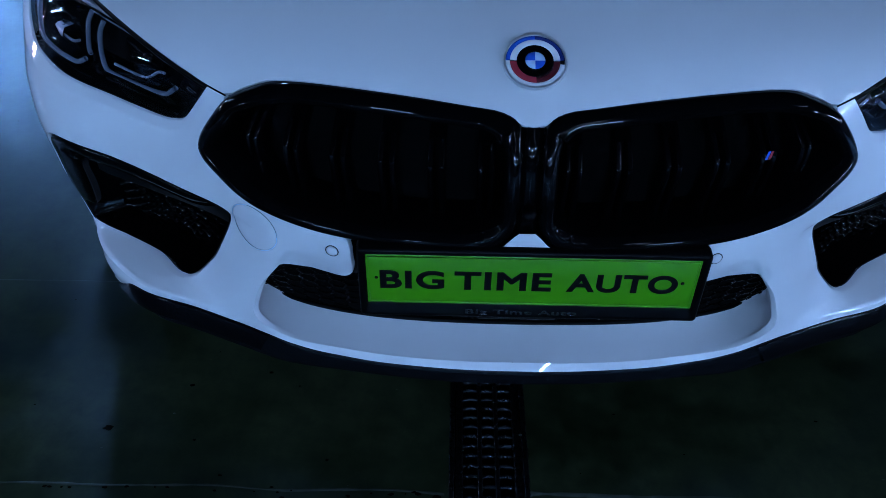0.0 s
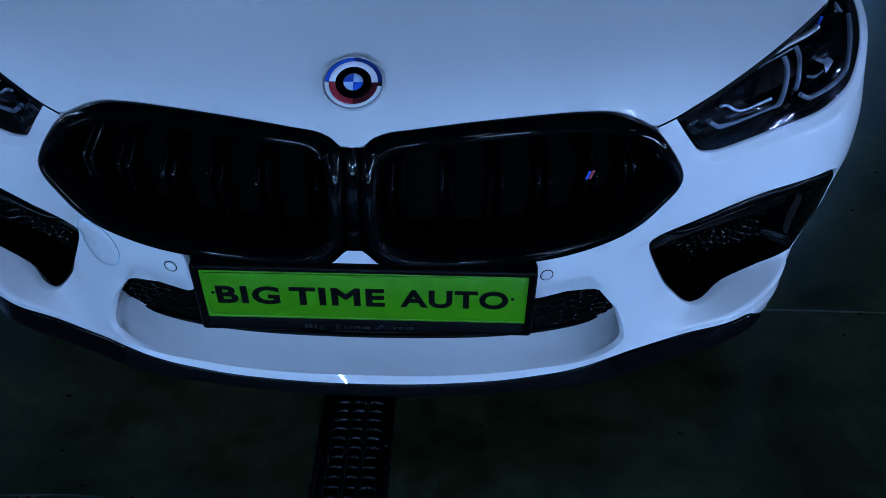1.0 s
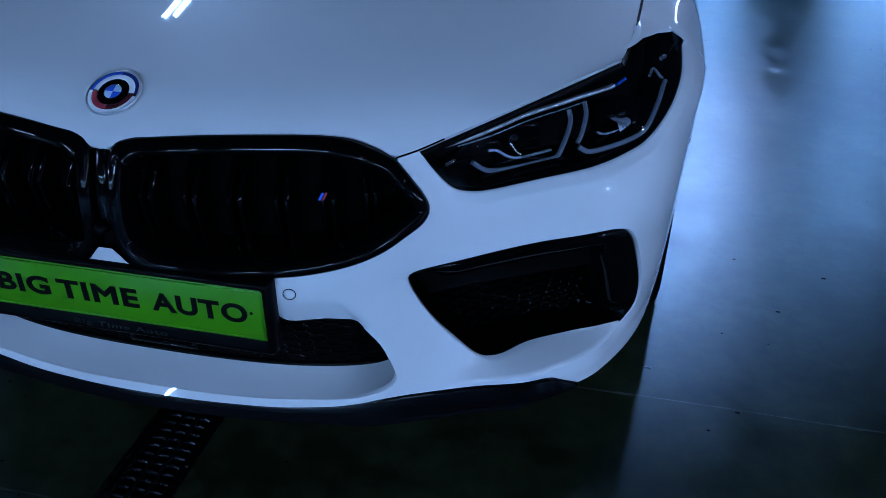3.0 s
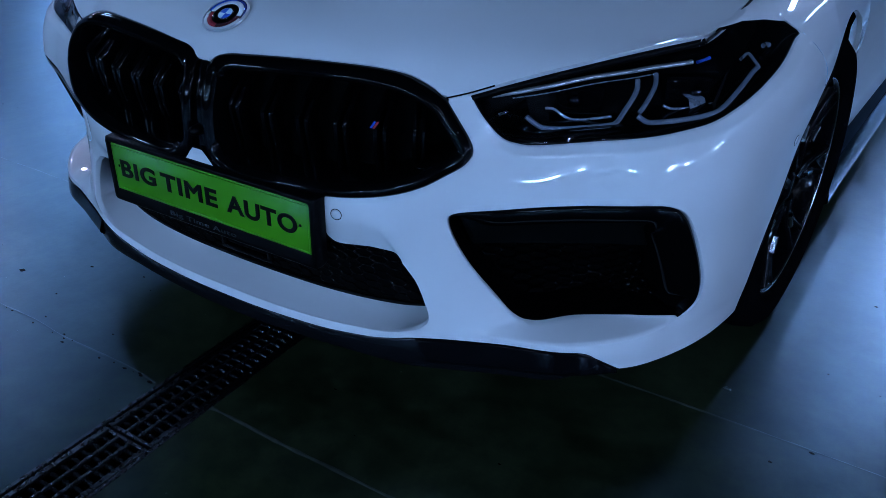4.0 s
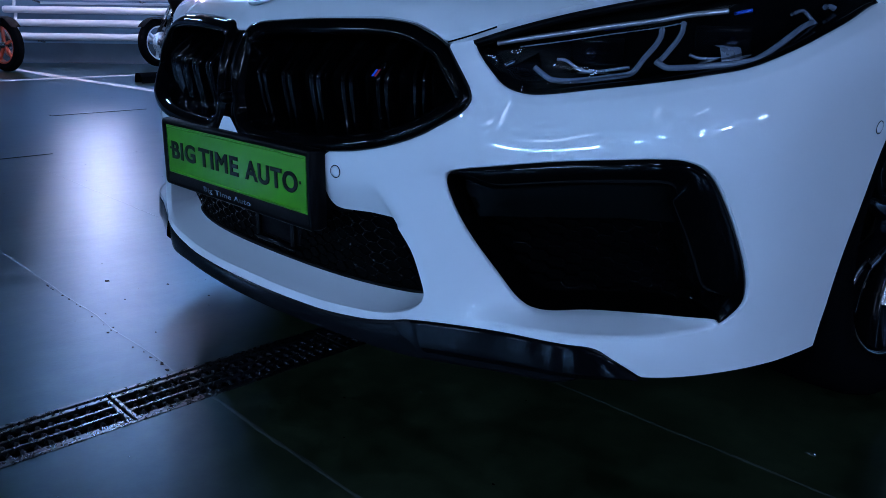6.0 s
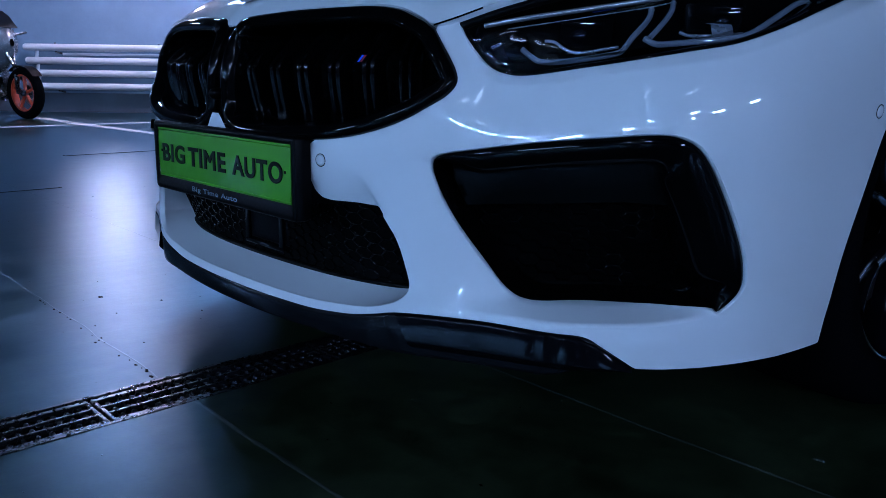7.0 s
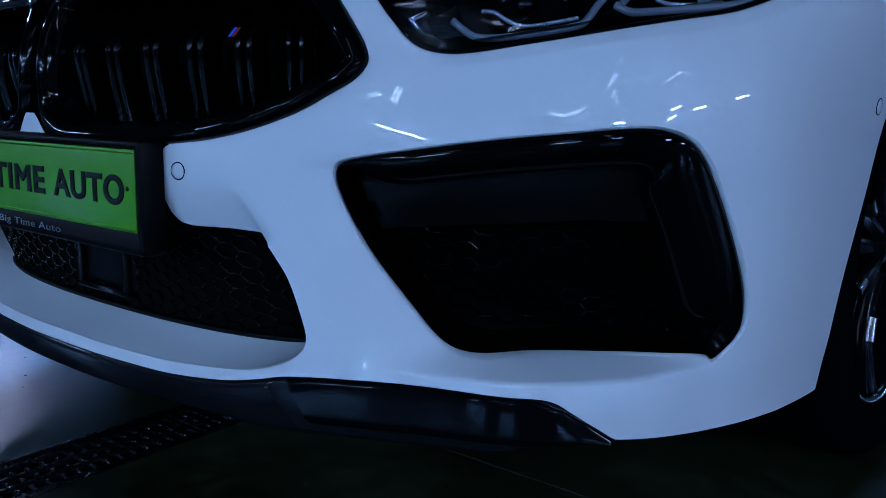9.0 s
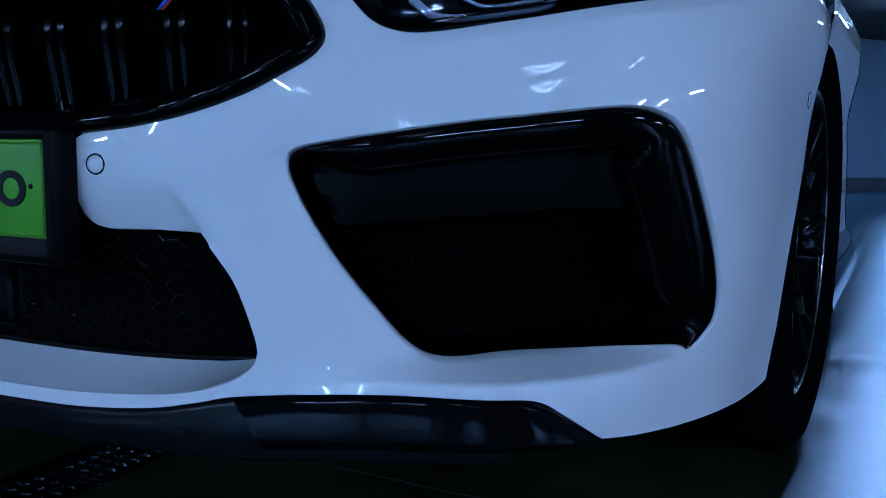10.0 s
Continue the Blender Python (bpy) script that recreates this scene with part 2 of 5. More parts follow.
def inside(q, poly):
    """Which of the points q lie within the closed line."""
    q, p = np.atleast_2d(np.array(q, float)), np.array(poly, float)
    hit = np.zeros(len(q), bool)
    for (x0, y0), (x1, y1) in zip(p, np.roll(p, -1, 0)):
        if y0 != y1:
            hit ^= ((y0 > q[:, 1]) != (y1 > q[:, 1])) & (q[:, 0] < (x1 - x0) * (q[:, 1] - y0) / (y1 - y0) + x0)
    return hit


def inset_line(line, by):
    """The closed line moved inwards; by is one amount or one for each point."""
    q = np.array(line)
    t = np.roll(q, -1, 0) - np.roll(q, 1, 0)
    t /= np.linalg.norm(t, axis=1)[:, None] + 1e-9
    area = np.sum(q[:, 0] * np.roll(q[:, 1], -1) - np.roll(q[:, 0], -1) * q[:, 1])
    n = np.stack([-t[:, 1], t[:, 0]], 1) * (1 if area > 0 else -1)
    return q + n * np.reshape(by, (-1, 1)) if np.ndim(by) else q + n * by


def filled(outline, hole_list, step, place, crease=()):
    """A dense triangle sheet over a 2D outline with holes, carried into space by place(u, v)."""
    loops = [np.array(outline)] + [np.array(h) for h in hole_list]
    pts, edges = [], []
    for lp in loops:
        k = len(pts)
        pts += [Vector((float(a), float(b))) for a, b in lp]
        edges += [(k + i, k + (i + 1) % len(lp)) for i in range(len(lp))]
    border = np.concatenate(loops)
    lo, hi = border.min(0), border.max(0)
    cand = np.array([(x, y) for k, y in enumerate(np.arange(lo[1], hi[1], step * 0.87)) for x in np.arange(lo[0] + (k % 2) * step / 2, hi[0], step)])
    ok = inside(cand, loops[0])
    for h in loops[1:]:
        ok &= ~inside(cand, h)
    cand = cand[ok]
    near = np.array([np.min((border[:, 0] - x) ** 2 + (border[:, 1] - y) ** 2) for x, y in cand])
    cand = cand[near > (0.5 * step) ** 2]
    if len(crease):                                        # finer rows of points along a fold
        q = np.array([p for p in crease if inside([p], loops[0])[0] and np.min(np.sum((border - p) ** 2, 1)) > (0.3 * step) ** 2])
        near = np.array([np.min(np.sum((q - p) ** 2, 1)) for p in cand])
        cand = np.concatenate([cand[near > (0.4 * step) ** 2], q])
    pts += [Vector((float(a), float(b))) for a, b in cand]
    net = delaunay_2d_cdt(pts, edges, [], 0, 1e-6)
    verts, tris = net[0], net[2]
    mid = np.array([sum((verts[i] for i in f), Vector((0, 0))) / len(f) for f in tris])
    ok = inside(mid, loops[0])
    for h in loops[1:]:
        ok &= ~inside(mid, h)
    faces = [tuple(f) for f, keep in zip(tris, ok) if keep]
    used = sorted({i for f in faces for i in f})
    at = {k: i for i, k in enumerate(used)}
    return [place(verts[k].x, verts[k].y) for k in used], [tuple(at[i] for i in f) for f in faces]


def text_mesh(words, size, spacing=1.0, thick=0.0, fat=0.0):
    cu = bpy.data.curves.new("words", "FONT")
    cu.body, cu.size, cu.space_character, cu.extrude = words, size, spacing, thick
    cu.align_x, cu.align_y = "CENTER", "CENTER"
    cu.bevel_depth, cu.bevel_resolution = fat, 1
    ob = bpy.data.objects.new("words", cu)
    scene.collection.objects.link(ob)
    me = bpy.data.meshes.new_from_object(ob.evaluated_get(bpy.context.evaluated_depsgraph_get()))
    bpy.data.objects.remove(ob)
    return me


# ---------------------------------------------------------------- the car's outer skin
# half plan of the front, from the nose round the corner to the flank
PLAN = [(0, 0.022), (0.15, 0.027), (0.3, 0.046), (0.42, 0.074), (0.5, 0.116), (0.6, 0.165), (0.7, 0.212), (0.8, 0.27), (0.86, 0.335),
        (0.905, 0.415), (0.938, 0.52), (0.961, 0.65), (0.974, 0.8), (0.98, 1.0), (0.98, 1.4), (0.98, 1.6)]
S_KNOTS = np.array([0, 0.3, 0.5, 0.62, 0.74, 0.86, 0.98, 1.2, 1.5])
Z_KNOTS = np.array([0.2, 0.25, 0.265, 0.286, 0.37, 0.47, 0.55, 0.64, 0.72, 0.8])
# how far the skin stands out of that plan, in millimetres, along the plan and up
RELIEF = 0.001 * np.array([
    [-2, -32, -39, -35, -17, 3, 1, -5, -37, -81], [-2, -20, -15, -16, -22, 9, 2, -9, -59, -101], [21, 10, 9, 9, 2, -5, -1, -13, -56, -125],
    [25, 21, 12, -5, -25, -1, -2, -33, -54, -140], [22, 30, 10, -44, -27, 0, 1, -26, -78, -161], [4, 9, -5, -45, -16, 11, 20, -3, -71, -165],
    [-12, -10, -9, -10, 7, 17, 24, 10, -36, -139], [-14, -8, -6, -4, 1, 6, 8, 11, 5, -73], [-18, -12, -10, -8, -6, 1, 3, 11, 4, -29]])
plan_line = np.array(smooth_line([(-0.15, 0.027)] + PLAN, 12))[12:]
plan_run = np.r_[0, np.cumsum(np.linalg.norm(np.diff(plan_line, axis=0), axis=1))]


def weights(knots, v):
    """Weights of a smooth line through the knots."""
    k, n = knots, len(knots)
    v = min(max(v, k[0]), k[-1])
    i = min(int(np.searchsorted(k, v, "right")) - 1, n - 2)
    h = k[i + 1] - k[i]
    t = (v - k[i]) / h
    w = np.zeros(n)

    def slope(j):
        e = np.zeros(n)
        a, b = max(j - 1, 0), min(j + 1, n - 1)
        e[b] += 1 / (k[b] - k[a])
        e[a] -= 1 / (k[b] - k[a])
        return e

    w[i] += 2 * t ** 3 - 3 * t * t + 1
    w[i + 1] += 3 * t * t - 2 * t ** 3
    return w + h * ((t ** 3 - 2 * t * t + t) * slope(i) + (t ** 3 - t * t) * slope(i + 1))


def at_plan(s):
    a, b = np.interp((s - 0.012, s + 0.012), plan_run, plan_line[:, 0]), np.interp((s - 0.012, s + 0.012), plan_run, plan_line[:, 1])
    if s < 0.012:
        a[0], b[0] = s - 0.012, b[1]
    t = Vector((a[1] - a[0], b[1] - b[0])).normalized()
    return float(np.interp(s, plan_run, plan_line[:, 0])), float(np.interp(s, plan_run, plan_line[:, 1])), t.y, -t.x


def ridge_height(s):
    return float(np.interp(s, (0.55, 0.66, 0.74, 0.81, 0.86, 0.91, 0.965, 0.99), (0.262, 0.2625, 0.263, 0.266, 0.269, 0.274, 0.279, 0.28)))


def skin(s, z, out=0.0):
    """The place on the right half of the skin at run s and height z, lifted off it by out."""
    x, y, nx, ny = at_plan(s)
    d = float(weights(S_KNOTS, s) @ RELIEF @ weights(Z_KNOTS, z)) + out
    # the shelf under the side intake, with its crisp front ridge
    if 0.555 < s < 0.985 and z < 0.286:
        zr = ridge_height(s)
        d0, d1 = (float(weights(S_KNOTS, s) @ RELIEF @ weights(Z_KNOTS, v)) for v in (0.253, 0.286))
        f = min(1, (s - 0.555) / 0.07) * min(1, (0.985 - s) / 0.055)
        f = f * f * (3 - 2 * f)
        to = d - out if z < 0.253 else d0 if z < zr else d0 + (d1 - d0) * min(1, (z - zr) / (0.284 - zr))
        d += f * (to + out - d)
    # the fold where the rib leaves the sensor panel, and the one that runs out from the intake's inner corner
    if 0.30 < s < 0.44 and 0.40 < z < 0.475:
        f = min(1, max(0, (0.470 - z) / 0.055))
        d -= 0.013 * f / (1 + math.exp((s - (0.417 - 0.62 * (z - 0.415))) / 0.004)) * min(1, (s - 0.30) / 0.06)
    if 0.468 < s < 0.60 and 0.40 < z < 0.53:
        f = min(1, (s - 0.468) / 0.05) * min(1, (0.60 - s) / 0.07)
        zl = 0.497 + 0.08 * (s - 0.51)
        d -= 0.007 * f * math.exp(-max(0, zl - z) / 0.035) / (1 + math.exp((z - zl) / 0.0022))
    if 0.56 < s < 1.31 and z > 0.6:                         # the chamfer along the headlight's lower edge
        zl = float(np.interp(s, [p[0] for p in LAMP_LOW], [p[1] for p in LAMP_LOW]))
        d -= 0.007 * min(1, (s - 0.56) / 0.06) * min(1, (1.31 - s) / 0.04) * min(1, max(0, 1 - (zl - z) / 0.014)) * min(1, max(0, (zl + 0.035 - z) / 0.02))
    if z > 0.8:                                             # the shoulder of the wing rolls over towards the bonnet
        d -= (1.1 * (z - 0.8) + 6.0 * (z - 0.8) ** 2) * float(np.interp(s, (1.08, 1.25, 1.45, 1.75, 2.0), (1.0, 2.5, 1.24, 0.63, 0.44)))
    return (x + nx * d, y + ny * d, z)


def skin_rows(outline, steps, closed=True, sink=None):
    """A band along an outline on the skin: steps of (inset, out)."""
    return loft([[skin(s, z, out - (0 if sink is None else sink(s, z))) for s, z in (inset_line(outline, by) if np.ndim(by) or by else outline)] for by, out in steps], closed)


# outlines on the skin, as (run, height)
KIDNEY = evenly(smooth_line([(0.02, 0.714), (0.047, 0.727), (0.095, 0.731), (0.181, 0.735), (0.282, 0.737), (0.365, 0.7365), (0.429, 0.729),
                             (0.477, 0.714), (0.504, 0.697), (0.523, 0.670), (0.541, 0.643), (0.5495, 0.624), (0.548, 0.610), (0.535, 0.5945),
                             (0.508, 0.578), (0.469, 0.5565), (0.416, 0.537), (0.357, 0.5235), (0.296, 0.516), (0.2, 0.511), (0.08, 0.510),
                             (0.05, 0.514), (0.028, 0.535), (0.016, 0.56), (0.013, 0.61), (0.013, 0.67)], 5, True), 0.009, True)
LAMP_LOW = [(0.537, 0.710), (0.553, 0.685), (0.572, 0.661), (0.592, 0.640), (0.615, 0.629), (0.652, 0.626), (0.731, 0.637), (0.829, 0.652), (0.904, 0.6635),
            (0.968, 0.6745), (1.032, 0.6935), (1.082, 0.7105), (1.133, 0.728), (1.238, 0.7585), (1.292, 0.772)]
LAMP_TOP = [(1.288, 0.781), (1.258, 0.798), (1.205, 0.8055), (1.145, 0.808), (1.052, 0.800), (0.93, 0.789), (0.798, 0.771), (0.70, 0.754), (0.634, 0.739), (0.58, 0.724)]
INTAKE = evenly(smooth_line([(0.509, 0.490), (0.515, 0.502), (0.535, 0.509), (0.587, 0.518), (0.685, 0.533), (0.781, 0.544), (0.848, 0.551), (0.884, 0.548),
                             (0.914, 0.530), (0.949, 0.477), (0.988, 0.397), (1.006, 0.345), (1.005, 0.313), (0.983, 0.287), (0.969, 0.279), (0.959, 0.286),
                             (0.894, 0.285), (0.824, 0.282), (0.739, 0.279), (0.688, 0.2775), (0.659, 0.2815), (0.634, 0.297), (0.607, 0.3255),
                             (0.5705, 0.370), (0.536, 0.4235), (0.513, 0.469)], 5, True), 0.009, True)
LOWER_EDGE = [(0, 0.212), (0.161, 0.212), (0.262, 0.213), (0.351, 0.221), (0.412, 0.233), (0.445, 0.241), (0.484, 0.245), (0.598, 0.250), (0.719, 0.250),
              (0.772, 0.248), (0.80, 0.232), (0.845, 0.200)]
OPENING = [(0, 0.226), (0.162, 0.2255), (0.268, 0.2275), (0.38, 0.238), (0.444, 0.2545), (0.473, 0.273), (0.481, 0.290), (0.475, 0.316), (0.458, 0.360), (0.438, 0.389), (0.418, 0.414)]
WHEEL_Y, WHEEL_Z, WHEEL_X, ARCH = 0.945, 0.36, 0.984, 0.372


def skin_outline():
    edge = [tuple(p) for p in smooth_line(LOWER_EDGE[:-1], 5)] + [LOWER_EDGE[-1]]
    edge += [(0.95, 0.197), (1.1, 0.199), (1.17, 0.203)]
    arch_line = [(0.577, 0.205), (0.580, 0.27), (0.594, 0.35), (0.622, 0.44), (0.652, 0.52), (0.695, 0.60), (0.76, 0.665), (0.85, 0.712), (0.94, 0.738),
                 (1.05, 0.75), (1.15, 0.735), (1.235, 0.68), (1.295, 0.56), (1.312, 0.42), (1.315, 0.205)]
    edge += [(y + 0.626, z) for y, z in (tuple(p) for p in smooth_line(arch_line, 4))]
    edge += [(2.0, 0.205), (2.0, 0.929), (1.75, 0.899), (1.45, 0.858), (1.25, 0.825), (1.10, 0.805), (1.06, 0.801)]
    low = smooth_line(LAMP_LOW, 4)
    edge += [tuple(p) for p in (LAMP_TOP[4], LAMP_TOP[3], LAMP_TOP[2], LAMP_TOP[1], LAMP_TOP[0])][1:] + [tuple(p) for p in reversed(low)]
    edge += [(0.519, 0.706), (0.504, 0.698)]
    kid = [tuple(p) for p in smooth_line([(0.504, 0.697), (0.523, 0.670), (0.541, 0.643), (0.5495, 0.624), (0.548, 0.610), (0.535, 0.5945), (0.508, 0.578), (0.469, 0.5565),
                                          (0.416, 0.537), (0.357, 0.5235), (0.31, 0.5175), (0.29, 0.5155)], 4)]
    edge += kid[1:] + [(0.281, 0.508), (0.2775, 0.49), (0.2775, 0.45), (0.282, 0.430), (0.292, 0.419), (0.31, 0.415), (0.37, 0.415)]
    edge += [tuple(p) for p in reversed(smooth_line(OPENING, 5))]
    return edge


car = thing("car", label="white sports coupe with gloss black grilles parked on a garage floor", category="car")

outline = evenly(skin_outline(), 0.0065, True)
folds = [(s, ridge_height(s) + dz) for s in np.arange(0.57, 0.975, 0.007) for dz in (-0.003, 0.0, 0.003)]
folds += [(p[0], p[1] - dz) for p in evenly(smooth_line(LAMP_LOW[3:-1], 4), 0.008) for dz in (0.0055, 0.011, 0.014, 0.018)]
folds += [(0.417 - 0.62 * (z - 0.415) + ds, z) for z in np.arange(0.418, 0.466, 0.006) for ds in (-0.008, -0.003, 0.003, 0.008)]
folds += [(s, 0.497 + 0.08 * (s - 0.51) + dz) for s in np.arange(0.43, 0.505, 0.007) for dz in (-0.005, 0.0, 0.004)]
right_skin = filled(outline, [INTAKE], 0.0115, lambda s, z: skin(s, z), folds)
# rounded returns where the panel ends, and round the intake
returns = [skin_rows(INTAKE, [(0, 0), (0.0015, -0.0015), (0.003, -0.006), (0.003, -0.03)]),
           skin_rows(outline, [(0, 0), (-0.001, -0.002), (-0.001, -0.012)])]
for side, name in ((1, "bumper"), (-1, "bumper")):
    data = joined(right_skin, *returns)
    part(name, data if side > 0 else mirrored(data), WHITE, car, "glossy white front bumper and wing skin")


# ---------------------------------------------------------------- bonnet
HOOD_EDGE = [(0, 0.052, 0.712), (0.018, 0.054, 0.714), (0.046, 0.067, 0.727), (0.093, 0.075, 0.7315), (0.174, 0.091, 0.7365), (0.27, 0.111, 0.739), (0.347, 0.127, 0.739), (0.40, 0.141, 0.7315),
             (0.438, 0.148, 0.716), (0.469, 0.146, 0.704), (0.502, 0.161, 0.7142), (0.54, 0.182, 0.7287), (0.579, 0.207, 0.7424), (0.63, 0.246, 0.7587), (0.69, 0.2997, 0.7756), (0.75, 0.362, 0.7901), (0.804, 0.4254, 0.8011)]


def hood_height(x, y):
    dome = 0.012 / (1 + math.exp((abs(x) - 0.36 - 0.10 * y) / 0.018)) * min(1, max(0, (y - 0.2) / 0.4))
    return 0.762 + 0.27 * y - 0.062 * y * y - 0.122 * x * x + dome


def hood():
    edge = evenly(smooth_line(HOOD_EDGE, 6), 0.016)
    edge = np.concatenate([edge[::-1] * (-1, 1, 1), edge[1:]])
    rows = []
    for k in range(46):
        v = (k / 45) ** 1.7
        row = []
        for x0, y0, z0 in edge:
            y = y0 + (1.5 - y0) * v
            x = x0 * (1 + 0.045 * (1 - math.exp(-(y - y0) / 0.22)))
            drop = hood_height(x0, y0) - z0
            row.append((x, y, hood_height(x, y) - drop * math.exp(-(y - y0) / 0.05)))
        rows.append(row)
    sheet = loft(rows)
    rim = [rows[0], [(x, y + 0.003, z - 0.004) for x, y, z in rows[0]], [(x, y + 0.012, z - 0.010) for x, y, z in rows[0]]]
    sides = []
    for i in (0, -1):
        line = [r[i] for r in rows]
        sides.append(loft([line, [(x * 0.998, y, z - 0.004) for x, y, z in line], [(x * 0.996, y, z - 0.02) for x, y, z in line]]))
    return joined(sheet, loft(rim), *sides)


part("bonnet", hood(), WHITE, car, "glossy white bonnet with a soft power dome")
# dark gap under the bonnet's edge
gap = [(x, y + 0.012, z - 0.014) for x, y, z in evenly(smooth_line(HOOD_EDGE, 6), 0.02)]
for sx in (1, -1):
    part("bonnet_seal", tube([(sx * x, y, z) for x, y, z in gap], 0.007, 6), SATIN, car, "black rubber seal in the bonnet gap")
    back = [(sx * (x + 0.003), y, hood_height(x, y) - 0.001) for x, y in ((0.804 * (1 + 0.045 * (1 - math.exp(-(v - 0.4254) / 0.22))), v) for v in np.linspace(0.434, 1.45, 24))]
    part("bonnet_seal", tube(back, 0.0026, 6), SATIN, car, "black rubber seal in the bonnet gap")


# the gap between the bonnet's corner and the bumper
for sx in (1, -1):
    line = [(sx * x, y - 0.001, z - 0.0015) for x, y, z in evenly(smooth_line(HOOD_EDGE[9:11] + [(0.54, 0.182, 0.7287)], 6), 0.012)]
    part("bonnet_gap", tube(line, 0.0015, 6), DEEP, car, "dark shut line in front of the bonnet")


# ---------------------------------------------------------------- kidney grilles
def line_top(s, outline_line):
    z = [p[1] for p in outline_line if abs(p[0] - s) < 0.012]
    return min(z), max(z)


def kidney(sx):
    flip = (lambda d: d) if sx > 0 else mirrored
    q = np.array(KIDNEY)                                   # the inner corners are rounder than the outline
    round_in = 0.016 * np.exp(-((q[:, 0] - 0.03) ** 2 + (q[:, 1] - 0.716) ** 2) / 0.025 ** 2) + 0.010 * np.exp(-((q[:, 0] - 0.05) ** 2 + (q[:, 1] - 0.512) ** 2) / 0.025 ** 2)
    frame_ob = part("kidney_grille", flip(skin_rows(KIDNEY, [(0.0005, -0.02), (0.0005, -0.001), (0.002, 0.006), (0.007 + 0.3 * round_in, 0.011), (0.016 + 0.7 * round_in, 0.012), (0.023 + round_in, 0.008),
                                                         (0.027 + round_in, 0.0), (0.029 + round_in, -0.012), (0.030 + round_in, -0.05), (0.030 + round_in, -0.09)])), GLOSS, car, "gloss black kidney grille frame")
    inner = inset_line(KIDNEY, 0.029 + round_in)
    # a near-black sheet paints the shade behind the slats
    part("backing", flip(filled(inner, [], 0.03, lambda s, z: skin(s, z, -0.085))), DEEP, frame_ob, "near-black sheet painting the shade behind the slats")
    for k in range(6):
        s0 = 0.066 + 0.078 * k
        for ds in (-0.009, 0.009):
            s = s0 + ds
            if s > 0.50:
                continue
            lo, hi = line_top(s, inner)
            bend = 0.60 * hi + 0.40 * lo
            zs = np.unique(np.r_[np.linspace(lo + 0.002, hi - 0.002, 9), bend + np.linspace(-0.007, 0.007, 7)])
            rows = []
            for z in zs:
                over = z - bend
                lean = -0.02 - 0.16 * over - 0.42 * (math.sqrt(over * over + 0.004 ** 2))
                w = 0.0048
                rows.append([skin(s + a, z, lean + b) for a, b in ((-w, -0.035), (-w, -0.004), (-w * 0.5, 0), (w * 0.5, 0), (w, -0.004), (w, -0.035))])
            part("slat", flip(loft(rows)), SLAT, frame_ob)
        lo, hi = line_top(s0, inner)
        part("slat_bridge", flip(loft([[skin(s0 + a, hi - 0.03 + b, -0.05 - c) for a in (-0.012, 0.012)] for b, c in ((-0.01, 0.0), (0.0, 0.004), (0.012, 0.012))])), GLOSS, frame_ob)
    return frame_ob


for sx in (1, -1):
    kidney_ob = kidney(sx)
    if sx > 0:
        stripes = ((0.366, BLUE, "blue stripe"), (0.3715, RED, "red stripe"))
        for s, mat, lab in stripes:
            part("trim_badge", loft([[skin(s + a + 0.006 * (z - 0.65) / 0.01, z, -0.012) for a in (0, 0.0045)] for z in (0.645, 0.656)]), mat, kidney_ob, lab)

# the nose bar between the kidneys, and the white wedge under it
bar_rows = [[(x, skin(0, z, -0.004 + c)[1], z) for x, c in ((-0.022, -0.05), (-0.015, -0.004), (-0.008, 0.004), (0.008, 0.004), (0.015, -0.004), (0.022, -0.05))] for z in np.linspace(0.53, 0.716, 14)]
part("nose_bar", loft(bar_rows), GLOSS, car, "gloss black bar between the kidney grilles")
wedge = [(-0.052, 0.513), (-0.034, 0.524), (-0.020, 0.541), (-0.012, 0.549), (0.012, 0.549), (0.020, 0.541), (0.034, 0.524), (0.052, 0.513), (0.0, 0.508)]
part("nose_wedge", filled(wedge, [], 0.008, lambda a, b: (a, 0.010 + 0.15 * (0.549 - b) * 0.3, b)), WHITE, car, "white wedge under the nose bar")
eye_ob = part("nose_camera", lathe([(-0.012, 0.0005), (-0.012, 0.004), (-0.008, 0.009), (0.0, 0.011), (0.02, 0.011)], 20, "y"), SATIN, car, "small round black camera")
eye_ob.data.transform(Matrix.Translation((0, 0.012, 0.585)))


# ---------------------------------------------------------------- side intakes
def hex_net(region, out, cell, high, bar, place, depth=0.012):
    """A net of stretched hexagons over a 2D region."""
    lo, hi = np.array(region).min(0), np.array(region).max(0)
    pieces, seen = [], set()
    for j in range(int((hi[1] - lo[1]) / high) + 2):
        for i in range(int((hi[0] - lo[0]) / (cell * 1.5)) + 2):
            cx, cy = lo[0] + i * cell * 1.5, lo[1] + j * high + (i % 2) * high / 2
            ring = [(cx + cell * c, cy + high / 2 * d) for c, d in ((-1, 0), (-0.5, 1), (0.5, 1), (1, 0))]
            for p, q in zip(ring[:-1], ring[1:]):
                if all(inside([p, q], region)):
                    a0, b0 = np.array(p), np.array(q)
                    n = np.array([-(b0 - a0)[1], (b0 - a0)[0]])
                    n = n / np.linalg.norm(n) * bar / 2
                    quad = [a0 + n, a0 - n, b0 - n, b0 + n]
                    front = [place(*v, out) for v in quad]
                    back = [place(*v, out - depth) for v in quad]
                    pieces.append((front + back, [(0, 1, 2, 3), (0, 4, 5, 1), (1, 5, 6, 2), (2, 6, 7, 3), (3, 7, 4, 0)]))
    return joined(*pieces)


